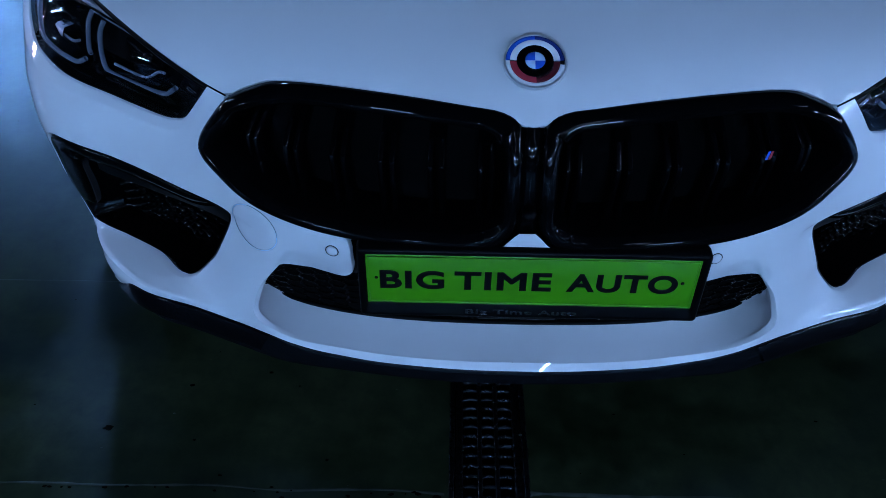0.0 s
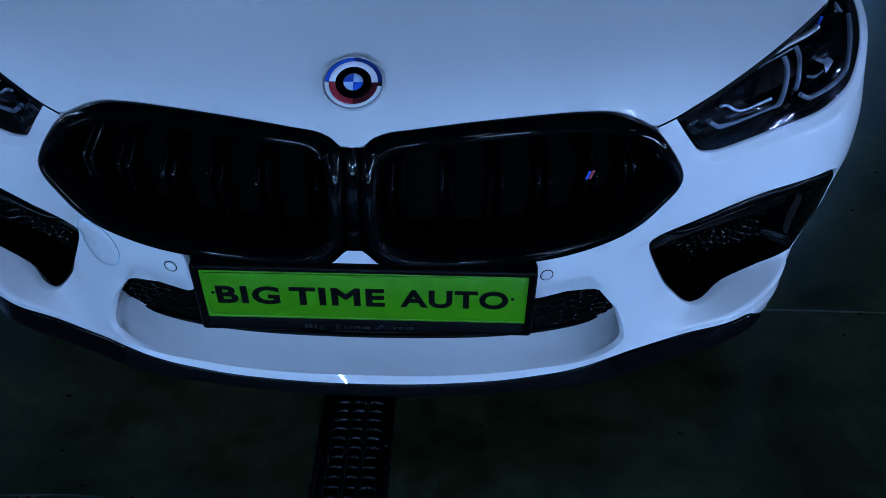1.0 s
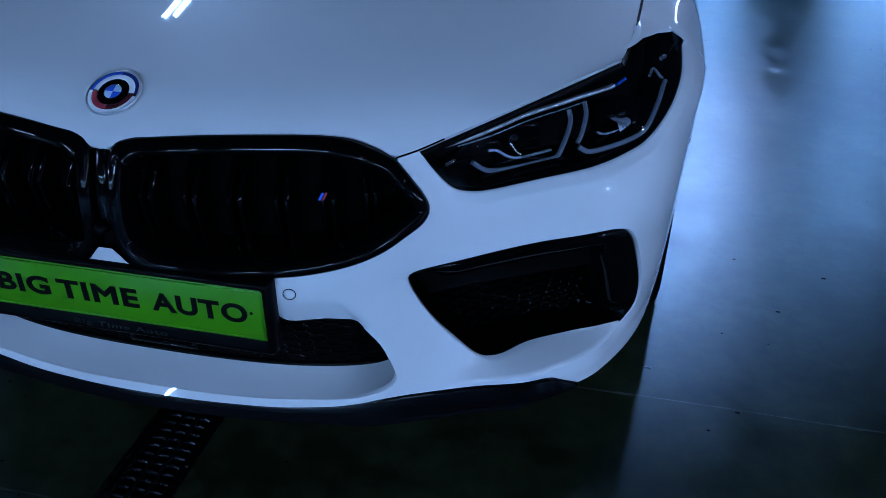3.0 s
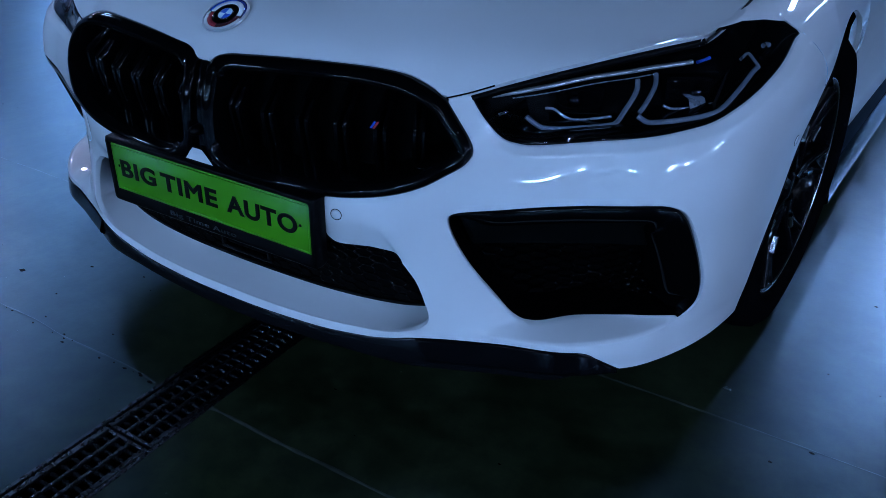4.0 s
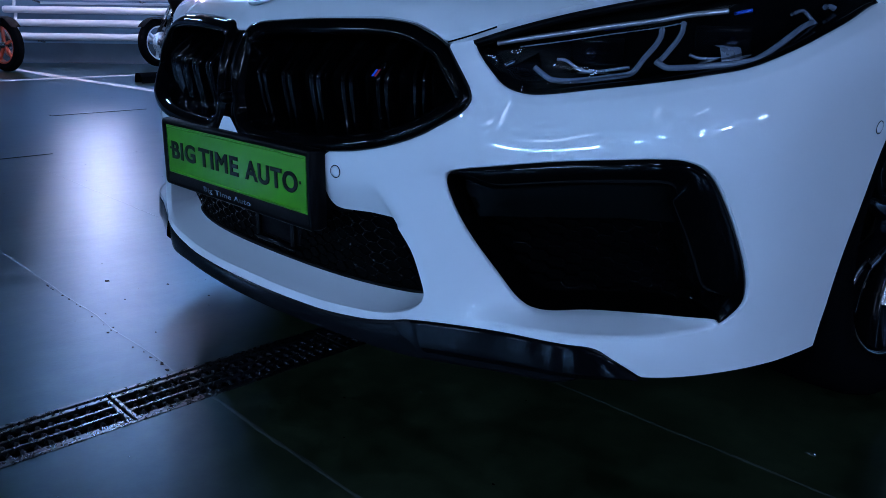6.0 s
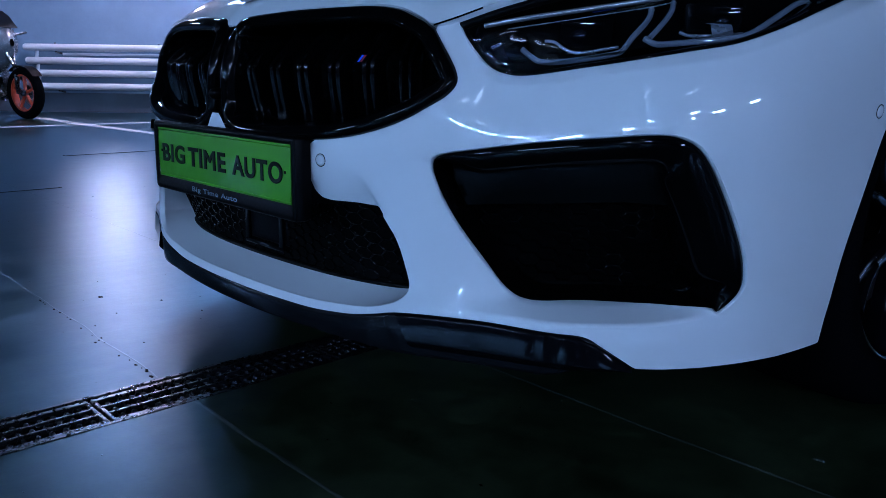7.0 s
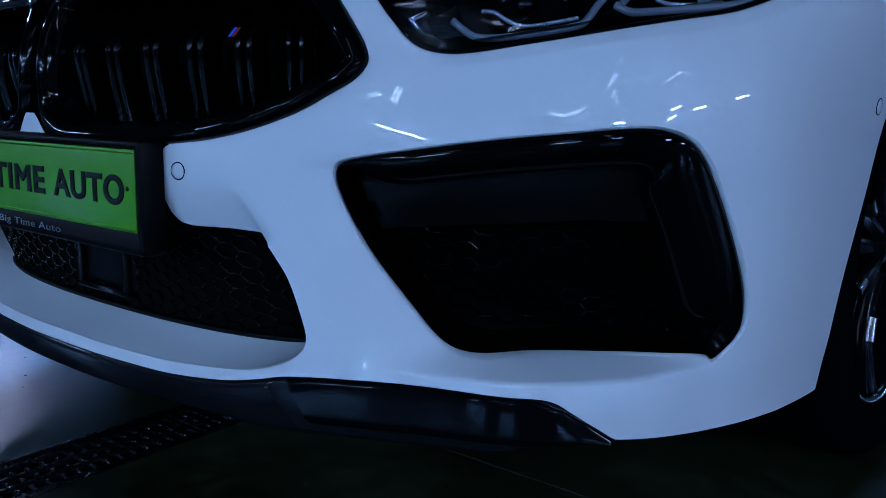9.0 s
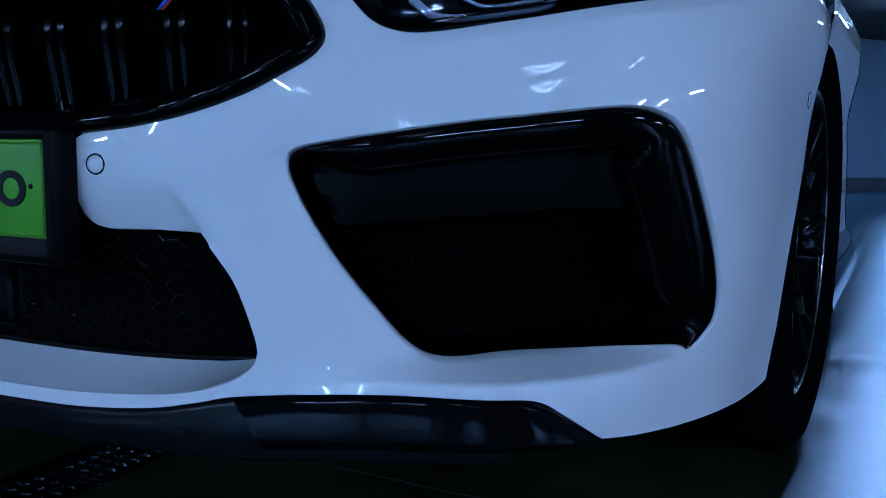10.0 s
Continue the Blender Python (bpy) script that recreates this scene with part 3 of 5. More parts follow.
def side_intake(sx):
    flip = (lambda d: d) if sx > 0 else mirrored
    q = np.array(INTAKE)
    t = np.roll(q, -1, 0) - np.roll(q, 1, 0)
    nrm = np.stack([t[:, 1], -t[:, 0]], 1)
    nrm /= np.linalg.norm(nrm, axis=1)[:, None]
    if inside(q[0] + nrm[0] * 0.004, q)[0]:
        nrm = -nrm
    up, right = np.clip(nrm[:, 1], 0, 1), np.clip(nrm[:, 0], 0, 1)
    fade = np.clip((q[:, 0] - 0.51) / 0.06, 0, 1)
    wide = 0.004 + 0.036 * up * fade + 0.058 * right ** 1.5 * np.clip((q[:, 1] - 0.27) / 0.08, 0.3, 1)
    for _ in range(6):
        wide = (np.roll(wide, 1) + 2 * wide + np.roll(wide, -1)) / 4
    frame_ob = part("side_intake", flip(skin_rows(INTAKE, [(0.003, -0.012), (0.0042, -0.004), (0.10 * wide + 0.004, -0.001), (0.5 * wide + 0.003, -0.004),
                                                        (0.92 * wide + 0.002, -0.012), (wide + 0.002, -0.018), (wide + 0.003, -0.034), (wide + 0.004, -0.09)])), GLOSS, car, "gloss black side air intake surround")
    inner = inset_line(INTAKE, 0.006)
    # shade of the duct, painted as a near-black sheet
    part("backing", flip(filled(inner, [], 0.03, lambda s, z: skin(s, z, -0.095))), DEEP, frame_ob, "near-black sheet painting the shade in the duct")
    net = inset_line(INTAKE, wide + 0.006)
    net = [p for p in net if p[1] < 0.46]
    part("mesh", flip(hex_net(net, -0.066, 0.0195, 0.021, 0.0018, skin)), NET, frame_ob, "black honeycomb mesh")
    blank = [(0.530, 0.493), (0.531, 0.468), (0.556, 0.420), (0.620, 0.425), (0.720, 0.434), (0.810, 0.443), (0.905, 0.442), (0.890, 0.515), (0.840, 0.522), (0.660, 0.505)]
    part("blank_panel", flip(filled(evenly(blank, 0.01, True), [], 0.02, lambda s, z: skin(s, z, -0.046))), PANEL, frame_ob, "satin black blanking panel")


for sx in (1, -1):
    side_intake(sx)


# ---------------------------------------------------------------- lower grille, tray and splitter
ridge = evenly(smooth_line(OPENING[:7], 6), 0.012)
ridge = np.concatenate([ridge[::-1] * (-1, 1), ridge[1:]])


def on(s, z, out=0.0):
    x, y, z = skin(abs(s), z, out)
    return (x if s >= 0 else -x, y, z)


def tray_back(x):
    return 0.1145 + 0.0875 * x * x + 1.03 * x ** 4


front_line = [on(s, z) for s, z in ridge]
tray_rows = []
for v in (0, 0.02, 0.06, 0.15, 0.3, 0.45, 0.6, 0.7, 0.8, 0.88, 0.94, 1.0, 1.05):
    row = []
    for (s, z), p in zip(ridge, front_line):
        a = min(1, abs(s) / 0.47)
        back = (p[0] * 1.03, tray_back(p[0] * 1.03), 0.252 + 0.0435 * p[0] ** 2 + 0.02 * a ** 10)
        row.append(tuple(p[k] + (back[k] - p[k]) * (v if k < 2 else 0.85 * v + 0.15 * v ** 3) for k in range(3)))
    tray_rows.append(row)
part("lip_tray", loft(tray_rows), WHITE, car, "glossy white tray above the front lip")

mesh_region = [(-0.485, 0.24), (0.485, 0.24), (0.485, 0.30), (0.48, 0.355), (0.45, 0.43), (-0.45, 0.43), (-0.48, 0.355), (-0.485, 0.30)]


def in_mouth(x, z, out=0.0):
    f = 0.75 * min(1, max(0, (z - 0.265) / 0.14)) * min(1, abs(x) / 0.3)
    return (x, (tray_back(x) + 0.001) * (1 - f) + (skin(abs(x), 0.415)[1] + 0.014) * f - out, z)


grille = part("lower_grille", hex_net(evenly(mesh_region, 0.02, True), 0.0, 0.0185, 0.0215, 0.0018, in_mouth), NET, car, "black honeycomb lower grille")
wide_region = [(-0.50, 0.24), (0.50, 0.24), (0.50, 0.44), (-0.50, 0.44)]
# near-black sheet close behind the net: shade put in as colour
part("backing", filled(evenly(wide_region, 0.03, True), [], 0.05, lambda x, z: in_mouth(x, z, -0.004)), DEEP, grille, "near-black sheet painting the shade behind the mesh")
sill = [(x, tray_back(x) - 0.001, 0.2555 + 0.0435 * x * x) for x in np.linspace(-0.475, 0.475, 60)]
part("grille_sill", tube(sill, 0.0045, 8), SATIN, grille, "black lower edge of the grille")
part("radar_box", box(-0.075, 0.085, 0.108, 0.16, 0.285, 0.40, 0.008), SATIN, grille, "satin black sensor box")
for k, x in enumerate((-0.06, 0.07)):
    part("bracket", box(x - 0.006, x + 0.006, 0.1, 0.109, 0.28, 0.36, 0.002), GLOSS, grille)
part("bracket", box(-0.066, 0.076, 0.1, 0.109, 0.276, 0.286, 0.002), GLOSS, grille)
# inner cheeks of the opening and the black panel behind the plate
cheek = evenly(smooth_line(OPENING[4:], 4), 0.012)
for sx in (1, -1):
    rows = []
    for f in (0, 0.04, 0.12, 0.3, 0.6, 1.0):
        row = []
        for s, z in cheek:
            p, x1 = on(s + 0.0012, z, -0.002), 0.488 - 0.16 * max(0, z - 0.27)
            q1 = (x1, in_mouth(x1, z)[1] + 0.004, z)
            row.append((sx * (p[0] + (q1[0] - p[0]) * f), p[1] + (q1[1] - p[1]) * f, z))
        rows.append(row)
    part("opening_cheek", loft(rows), WHITE, car, "white inner cheek of the lower opening")
panel = evenly([(-0.30, 0.40), (0.30, 0.40), (0.30, 0.525), (-0.30, 0.525)], 0.03, True)
part("plate_panel", filled(panel, [], 0.04, lambda x, z: (x, skin(abs(x), z, -0.012)[1] + 0.012, z)), SATIN, car, "black panel behind the number plate")

edge_line = evenly(smooth_line(LOWER_EDGE[:-1], 5) + [np.array(LOWER_EDGE[-1])], 0.012)
edge_line = np.concatenate([edge_line[::-1] * (-1, 1), edge_line[1:]])


def splitter():
    rows = []
    for f, dz, out in ((0.0, 0.001, -0.04), (0.0, 0.0005, -0.006), (0.12, 0, -0.001), (0.55, 0, -0.002), (0.9, 0, -0.004), (0.97, 0, -0.005), (1.0, 0, -0.009), (1.02, -0.004, -0.025), (1.02, -0.004, -0.16)):
        row = []
        for s, z in edge_line:
            up = min(1, max(0, (abs(s) - 0.70) / 0.13))
            low = (0.170 + 0.012 * max(0, (abs(s) - 0.5) / 0.35)) * (1 - up * up) + (z - 0.003) * up * up
            zz = z + (low - z) * f + dz
            x, y, _ = skin(abs(s), z, out)
            row.append((x if s >= 0 else -x, y, zz))
        rows.append(row)
    return loft(rows)


part("splitter", splitter(), LIP, car, "satin black front splitter")
for sx in (1, -1):
    rows = []
    for k in range(15):
        s = 0.455 + 0.386 * k / 14
        row = []
        for f, out in ((0.0, -0.03), (0.0, -0.002), (0.03, 0.001), (0.1, 0.002), (0.5, 0.0048), (0.74, 0.0062), (0.79, 0.0060), (0.84, 0.0045), (1.0, -0.005), (1.0, -0.03)):
            sf = s + 0.03 * f * (1 - k / 14) ** 2
            top = np.interp(sf, [p[0] for p in LOWER_EDGE], [p[1] for p in LOWER_EDGE]) - 0.002
            low = min(0.184 + 0.010 * k / 14, top - 0.002)
            row.append((*on(sx * sf, top, out)[:2], top + (low - top) * f))
        rows.append(row)
    part("splitter_wing", loft(rows), CARBON, car, "gloss black corner piece of the splitter")


# ---------------------------------------------------------------- headlights
LAMP = evenly([tuple(p) for p in smooth_line(LAMP_LOW, 5)] + [tuple(p) for p in smooth_line([LAMP_LOW[-1]] + LAMP_TOP + [LAMP_LOW[0]], 5)][1:-1], 0.010, True)


def headlight(sx):
    flip = (lambda d: d) if sx > 0 else mirrored
    def sink(s, z):
        top = float(np.interp(s, [p[0] for p in reversed(LAMP_TOP)], [p[1] for p in reversed(LAMP_TOP)]))
        return 0.010 * min(1, max(0, 1 - (top - z) / 0.03)) * min(1, max(0, (1.06 - s) / 0.1))

    body = part("headlight", flip(skin_rows(LAMP, [(0.0, -0.016), (0.001, -0.004), (0.004, -0.003), (0.006, -0.006), (0.008, -0.02), (0.009, -0.075)], sink=sink)), GLOSS, car, "slim headlight with a black housing behind clear glass")
    inner = inset_line(LAMP, 0.008)
    part("housing", flip(filled(inner, [], 0.025, lambda s, z: skin(s, z, -0.07))), SATIN, body, "black inner housing")
    cover = part("lens_cover", flip(filled(inset_line(LAMP, 0.003), [], 0.014, lambda s, z: skin(s, z, -0.001 - sink(s, z)))), COVER, body, "clear glossy lens cover")
    cover.visible_shadow = False

    def guide(line, radius, mat, label, out=-0.032, flat=1.0, smoothing=5):
        pts = [skin(s, z, out) for s, z in evenly(smooth_line(line, smoothing), 0.006)]
        part("light_guide", flip(tube(pts, radius, 8, flat=flat)), mat, body, label)

    guide([(0.634, 0.667), (0.648, 0.656), (0.664, 0.648), (0.705, 0.649), (0.780, 0.660), (0.796, 0.670), (0.806, 0.684), (0.832, 0.712), (0.837, 0.727)], 0.0046, TUBE_CLEAR, "frosted angular light guide", -0.03)
    guide([(0.827, 0.682), (0.842, 0.675), (0.858, 0.6735), (0.918, 0.678), (0.978, 0.685), (1.002, 0.692), (1.040, 0.710), (1.088, 0.7325), (1.118, 0.7415)], 0.0047, TUBE_CLEAR, "frosted angular light guide", -0.014)
    guide([(0.834, 0.682), (0.855, 0.699), (0.871, 0.711), (0.886, 0.724), (0.894, 0.737)], 0.0044, TUBE_CLEAR, "frosted angular light guide", -0.03)
    guide([(0.665, 0.679), (0.680, 0.678), (0.699, 0.667), (0.724, 0.662), (0.784, 0.671)], 0.0024, REFLECTOR, "thin grey inner edge", -0.04)
    guide([(0.897, 0.692), (0.916, 0.687), (0.960, 0.688), (1.014, 0.692)], 0.0024, REFLECTOR, "thin grey inner edge", -0.04)
    guide([(1.100, 0.752), (1.128, 0.758), (1.136, 0.748), (1.140, 0.738)], 0.0030, TUBE_CLEAR, "small frosted frame", -0.03)
    guide([(1.180, 0.764), (1.193, 0.765), (1.202, 0.762)], 0.0045, TUBE_CLEAR, "small frosted block", -0.026)
    guide([(0.575, 0.702), (0.685, 0.721), (0.802, 0.7375), (0.900, 0.748), (0.980, 0.7555)], 0.0058, SILVER, "bright strip under the bonnet edge", -0.022, 0.7)
    guide([(0.610, 0.697), (0.700, 0.711), (0.800, 0.726), (0.900, 0.7375)], 0.0016, REFLECTOR, "fine step under the bright strip", -0.03, 0.6)
    for sa in (0.735, 1.000):
        guide([(sa, 0.7255 + 0.10 * (sa - 0.735)), (sa + 0.018, 0.728 + 0.10 * (sa - 0.735)), (sa + 0.036, 0.7305 + 0.10 * (sa - 0.735))], 0.0036, BLUE, "small blue accent", -0.034, 0.8)
    guide([(0.588, 0.668), (0.598, 0.672), (0.606, 0.676)], 0.0040, CHROME, "short bright edge", -0.03)
    facet = [[skin(s, z, out) for s, z, out in row] for row in (((0.600, 0.668, -0.05), (0.632, 0.688, -0.06)), ((0.612, 0.652, -0.035), (0.640, 0.664, -0.05)), ((0.622, 0.646, -0.03), (0.648, 0.652, -0.04)))]
    part("inner_facet", flip(loft(facet)), DARK_CHROME, body, "smoked facet at the inner corner")
    block = [[skin(s, z, out) for s in (0.947, 0.950, 0.965, 0.980, 0.983)] for z, out in ((0.672, -0.05), (0.674, -0.034), (0.690, -0.033), (0.703, -0.034), (0.706, -0.05))]
    part("lens_block", flip(loft(block)), REFLECTOR, body, "pale translucent lens block")
    for s0, z0 in ((0.728, 0.690), (0.962, 0.710)):
        c, up, rt = Vector(skin(s0, z0, -0.048)), Vector((0, 0, 1)), (Vector(skin(s0 + 0.01, z0, -0.048)) - Vector(skin(s0 - 0.01, z0, -0.048))).normalized()
        n = rt.cross(up).normalized()
        turn = Matrix((rt, up, n)).transposed().to_4x4()
        bm = box(-0.042, 0.042, -0.024, 0.024, -0.03, 0.0, 0.007, 3)
        bm.transform(Matrix.Translation(c) @ turn)
        mod = part("lamp_module", bm if sx > 0 else bm_flip(bm), GLOSS, body, "smoked reflector module")
        dome = lathe([(0.006, 0.0005), (0.0055, 0.005), (0.003, 0.009), (0.0, 0.011), (-0.004, 0.012)], 24, "z")
        dome = ([tuple(Matrix.Translation(c) @ turn @ Vector((v[0] + (0.012 if s0 > 0.8 else -0.01), v[1] - 0.002, v[2] + 0.003))) for v in dome[0]], dome[1])
        part("projector", flip(dome), DARK_CHROME, mod, "round projector lens")
        shelf = [[skin(s0 + a, z0 - 0.030 + b, -0.03 - c2) for a in np.linspace(-0.055, 0.06, 6)] for b, c2 in ((0.0, 0.0), (0.003, 0.015), (0.004, 0.035))]
        part("reflector_shelf", flip(loft(shelf)), DARK_CHROME, mod, "smoked reflector shelf")
    low = [p for p in evenly(smooth_line(LAMP_LOW, 5), 0.012) if 0.585 < p[0] < 0.99]
    bowl = [[skin(s, z + dz, out) for s, z in low] for dz, out in ((0.0175, -0.014), (0.0175, -0.03), (0.019, -0.05), (0.021, -0.068))]
    part("lower_reflector", flip(loft(bowl)), GLOSS, body, "smoked reflector along the lower edge")
    tip = [[skin(s, z + dz, -0.018) for s, z in ((1.208, 0.755), (1.240, 0.762), (1.280, 0.7665))] for dz in (-0.004, 0.0, 0.004)]
    part("side_reflector", flip(loft(tip)), CHROME, body, "bright reflector at the lamp's tip")
    return body


def bm_flip(bm):
    bmesh.ops.scale(bm, vec=(-1, 1, 1), verts=bm.verts)
    bmesh.ops.reverse_faces(bm, faces=bm.faces)
    return bm


for sx in (1, -1):
    headlight(sx)


# ---------------------------------------------------------------- badge, plate, sensors
def on_hood(x, y):
    return Vector((x, y, hood_height(x, y) - (hood_height(0, 0.052) - 0.712) * math.exp(-(y - 0.052) / 0.05)))


b0 = on_hood(0, 0.1218)
slope = (on_hood(0, 0.140) - on_hood(0, 0.116)).normalized()
b_turn = Matrix((Vector((1, 0, 0)), slope, Vector((1, 0, 0)).cross(slope))).transposed().to_4x4()
b_at = Matrix.Translation(b0) @ b_turn


def disc(r0, r1, h, a0=0.0, a1=360.0, steps=64):
    n = max(2, int(steps * (a1 - a0) / 360))
    rows = [[(r * math.cos(math.radians(a0 + (a1 - a0) * k / n)), r * math.sin(math.radians(a0 + (a1 - a0) * k / n)), z) for k in range(n + 1)]
            for r, z in ((r1, 0), (r1, h - 0.0006), (r1 - 0.0006, h), (r0 + 0.0006, h), (r0, h - 0.0006))]
    v, f = loft(rows)
    return [tuple(b_at @ Vector((p[0], 1.02 * p[1], p[2]))) for p in v], f


badge = part("badge", disc(0.0, 0.046, 0.0035), CHROME, car, "round enamel badge with a chrome rim")
part("rim", disc(0.0430, 0.0465, 0.0052), SILVER, badge, "polished rim")
part("outer_ring", disc(0.0365, 0.0430, 0.0042, 90, 178), BLUE, badge, "blue outer arc")
part("outer_ring", disc(0.0365, 0.0430, 0.0042, 2, 90), NAVY, badge, "navy outer arc")
part("outer_ring", disc(0.0365, 0.0430, 0.0042, 180, 352), ENAMEL, badge, "white outer arc")
part("second_ring", disc(0.0268, 0.0365, 0.0045, 2, 178), ENAMEL, badge, "white inner arc")
part("second_ring", disc(0.0268, 0.0365, 0.0045, 182, 272), RED, badge, "red inner arc")
part("second_ring", disc(0.0268, 0.0365, 0.0045, 272, 358), MAROON, badge, "dark maroon inner arc")
part("black_ring", disc(0.0150, 0.0268, 0.0048), GLOSS, badge, "black ring")
part("thin_ring", disc(0.0142, 0.0152, 0.0054), CHROME, badge, "thin bright ring")
for k in range(4):
    part("quarter", disc(0.0, 0.0144, 0.0050, 90 * k, 90 * k + 90), BLUE if k % 2 else PALE_BLUE, badge, "blue quarter" if k % 2 else "pale quarter")

PX, PY, PZ, PW, PH = 0.0125, 0.008, 0.457, 0.526, 0.103


def holder_frame():
    rows = []
    for grow, y in ((0.012, 0.024), (0.014, 0.012), (0.013, -0.006), (0.009, -0.0095), (0.003, -0.009), (0.0, -0.004)):
        x0, x1, z0, z1 = PX - PW / 2 - grow, PX + PW / 2 + grow, PZ - PH / 2 - grow - (0.014 if grow > 0.002 else 0.0), PZ + PH / 2 + grow
        c = 0.006
        ring = []
        for cx, cz, a in ((x1 - c, z1 - c, 0), (x0 + c, z1 - c, 90), (x0 + c, z0 + c, 180), (x1 - c, z0 + c, 270)):
            ring += [(cx + c * math.cos(math.radians(a + d)), PY + y, cz + c * math.sin(math.radians(a + d))) for d in (0, 30, 60, 90)]
        rows.append(ring)
    return loft(rows, True)


holder = part("plate_holder", holder_frame(), SATIN, car, "black plastic number plate holder")
plate = part("number_plate", box(PX - PW / 2, PX + PW / 2, PY - 0.005, PY - 0.002, PZ - PH / 2, PZ + PH / 2, 0.0012), GREEN, holder, "bright green show plate")
part("plate_rim", tube([(PX + a * (PW / 2 - 0.004), PY - 0.0052, PZ + b * (PH / 2 - 0.004)) for a, b in ((-1, -1), (1, -1), (1, 1), (-1, 1), (-1, -1))], 0.0012, 6), GREEN, plate)


def lettering(words, width, height, x, y, z, material, parent, label, thick=0.0012, fat=0.0024):
    me = text_mesh(words, 0.1, 1.10, 0.1 * thick / height * 0.6, fat)
    co = np.array([v.co for v in me.vertices])
    lo, hi = co.min(0), co.max(0)
    for v in me.vertices:
        u = (v.co - Vector((lo + hi) / 2))
        v.co = Vector((x + u.x * width / (hi[0] - lo[0]), y - (v.co.z - lo[2]) / max(1e-6, hi[2] - lo[2]) * thick, z + u.y * height / (hi[1] - lo[1])))
    bm = bmesh.new()
    bm.from_mesh(me)
    todo, glyphs = set(bm.verts), []
    while todo:                                            # one part for each letter
        stack, isle = [todo.pop()], []
        while stack:
            v = stack.pop()
            isle.append(v)
            for ed in v.link_edges:
                w = ed.other_vert(v)
                if w in todo:
                    todo.discard(w)
                    stack.append(w)
        k = {v: i for i, v in enumerate(isle)}
        faces = {f for v in isle for f in v.link_faces}
        glyphs.append(([tuple(v.co) for v in isle], [tuple(k[v] for v in f.verts) for f in faces]))
    bm.free()
    for g in sorted(glyphs, key=lambda d: min(p[0] for p in d[0])):
        put("letter", g, material, parent, label, smooth=False)


for word, wide, mid in (("BIG", 0.103, -0.186), ("TIME", 0.155, -0.041), ("AUTO", 0.176, 0.149)):
    lettering(word, wide, 0.0385, PX - 0.004 + mid, PY - 0.0045, PZ, INK, plate, "raised black letter", 0.0022, 0.0034)
for x in (PX - 0.247, PX + 0.240):
    screw = part("plate_screw", lathe([(-0.0065, 0.0005), (-0.0062, 0.0025), (-0.005, 0.0032), (-0.004, 0.0032)], 12, "y"), INK, plate)
    screw.data.transform(Matrix.Translation((x, PY, PZ + 0.003)))
lettering("Big Time Auto", 0.182, 0.0135, 0.0, PY - 0.0096, PZ - PH / 2 - 0.0135, PALE_INK, holder, "small pale letter", 0.0004)


def ring_on_skin(s, z, r, rx=1.0):
    pts = []
    for k in range(33):
        a = 2 * math.pi * k / 32
        x, y, zz = skin(abs(s) + rx * r * math.cos(a), z + r * math.sin(a), 0.0)
        pts.append((math.copysign(x, s), y, zz))
    return tube(pts, 0.0009, 5, cap=False)


def cap_on_skin(s, z, r, out, rx=1.0):
    rows = []
    for f, o in ((1.0, 0.0), (0.97, out), (0.6, out + 0.0003), (0.02, out + 0.0004)):
        rows.append([on(s + math.copysign(1, s) * rx * f * r * math.cos(a), z + f * r * math.sin(a), o) for a in (2 * math.pi * k / 28 for k in range(28))])
    return loft(rows, True)


for s, z in ((0.308, 0.484), (-0.308, 0.484), (1.262, 0.580), (-1.262, 0.580)):
    sensor = part("parking_sensor", cap_on_skin(s, z, 0.0095, 0.0012), WHITE, car, "round white parking sensor")
    part("sensor_gap", ring_on_skin(s, z, 0.0105), SATIN, sensor, "thin black ring")
tow = part("tow_cover", cap_on_skin(-0.4525, 0.490, 0.0455, 0.0008, 1.03), WHITE, car, "round white tow eye cover")
part("cover_gap", ring_on_skin(-0.4525, 0.490, 0.046, 1.03), JOINT, tow, "thin seam")

# seam from the lamp's tip down to the wheel arch
for sx in (1, -1):
    seam = [on(sx * a, b, 0.0002) for a, b in ((1.294, 0.774), (1.318, 0.744), (1.345, 0.706), (1.374, 0.662))]
    part("wing_seam", tube(smooth_line(seam, 5), 0.0007, 5), JOINT, car, "thin seam between bumper and wing")


# ---------------------------------------------------------------- wheels
def spoke_data():
    """A forked spoke in the wheel's plane, its outer face towards +x."""
    pieces = []
    for fork in (-1, 1):
        rows = []
        for f in np.linspace(0, 1, 7):
            r = 0.05 + 0.215 * f
            a = fork * (0.015 + 0.12 * f ** 1.3)
            w = 0.014 - 0.004 * f
            xf = -0.012 + 0.016 * f - 0.012 * math.sin(math.pi * f)
            c, s = math.cos(a), math.sin(a)
            rows.append([(xf + dx, r * s + t * w * c, r * c - t * w * s) for t, dx in ((-1, -0.035), (-1, -0.006), (-0.6, 0), (0.6, 0), (1, -0.006), (1, -0.035))])
        pieces.append(loft(rows))
    return joined(*pieces)


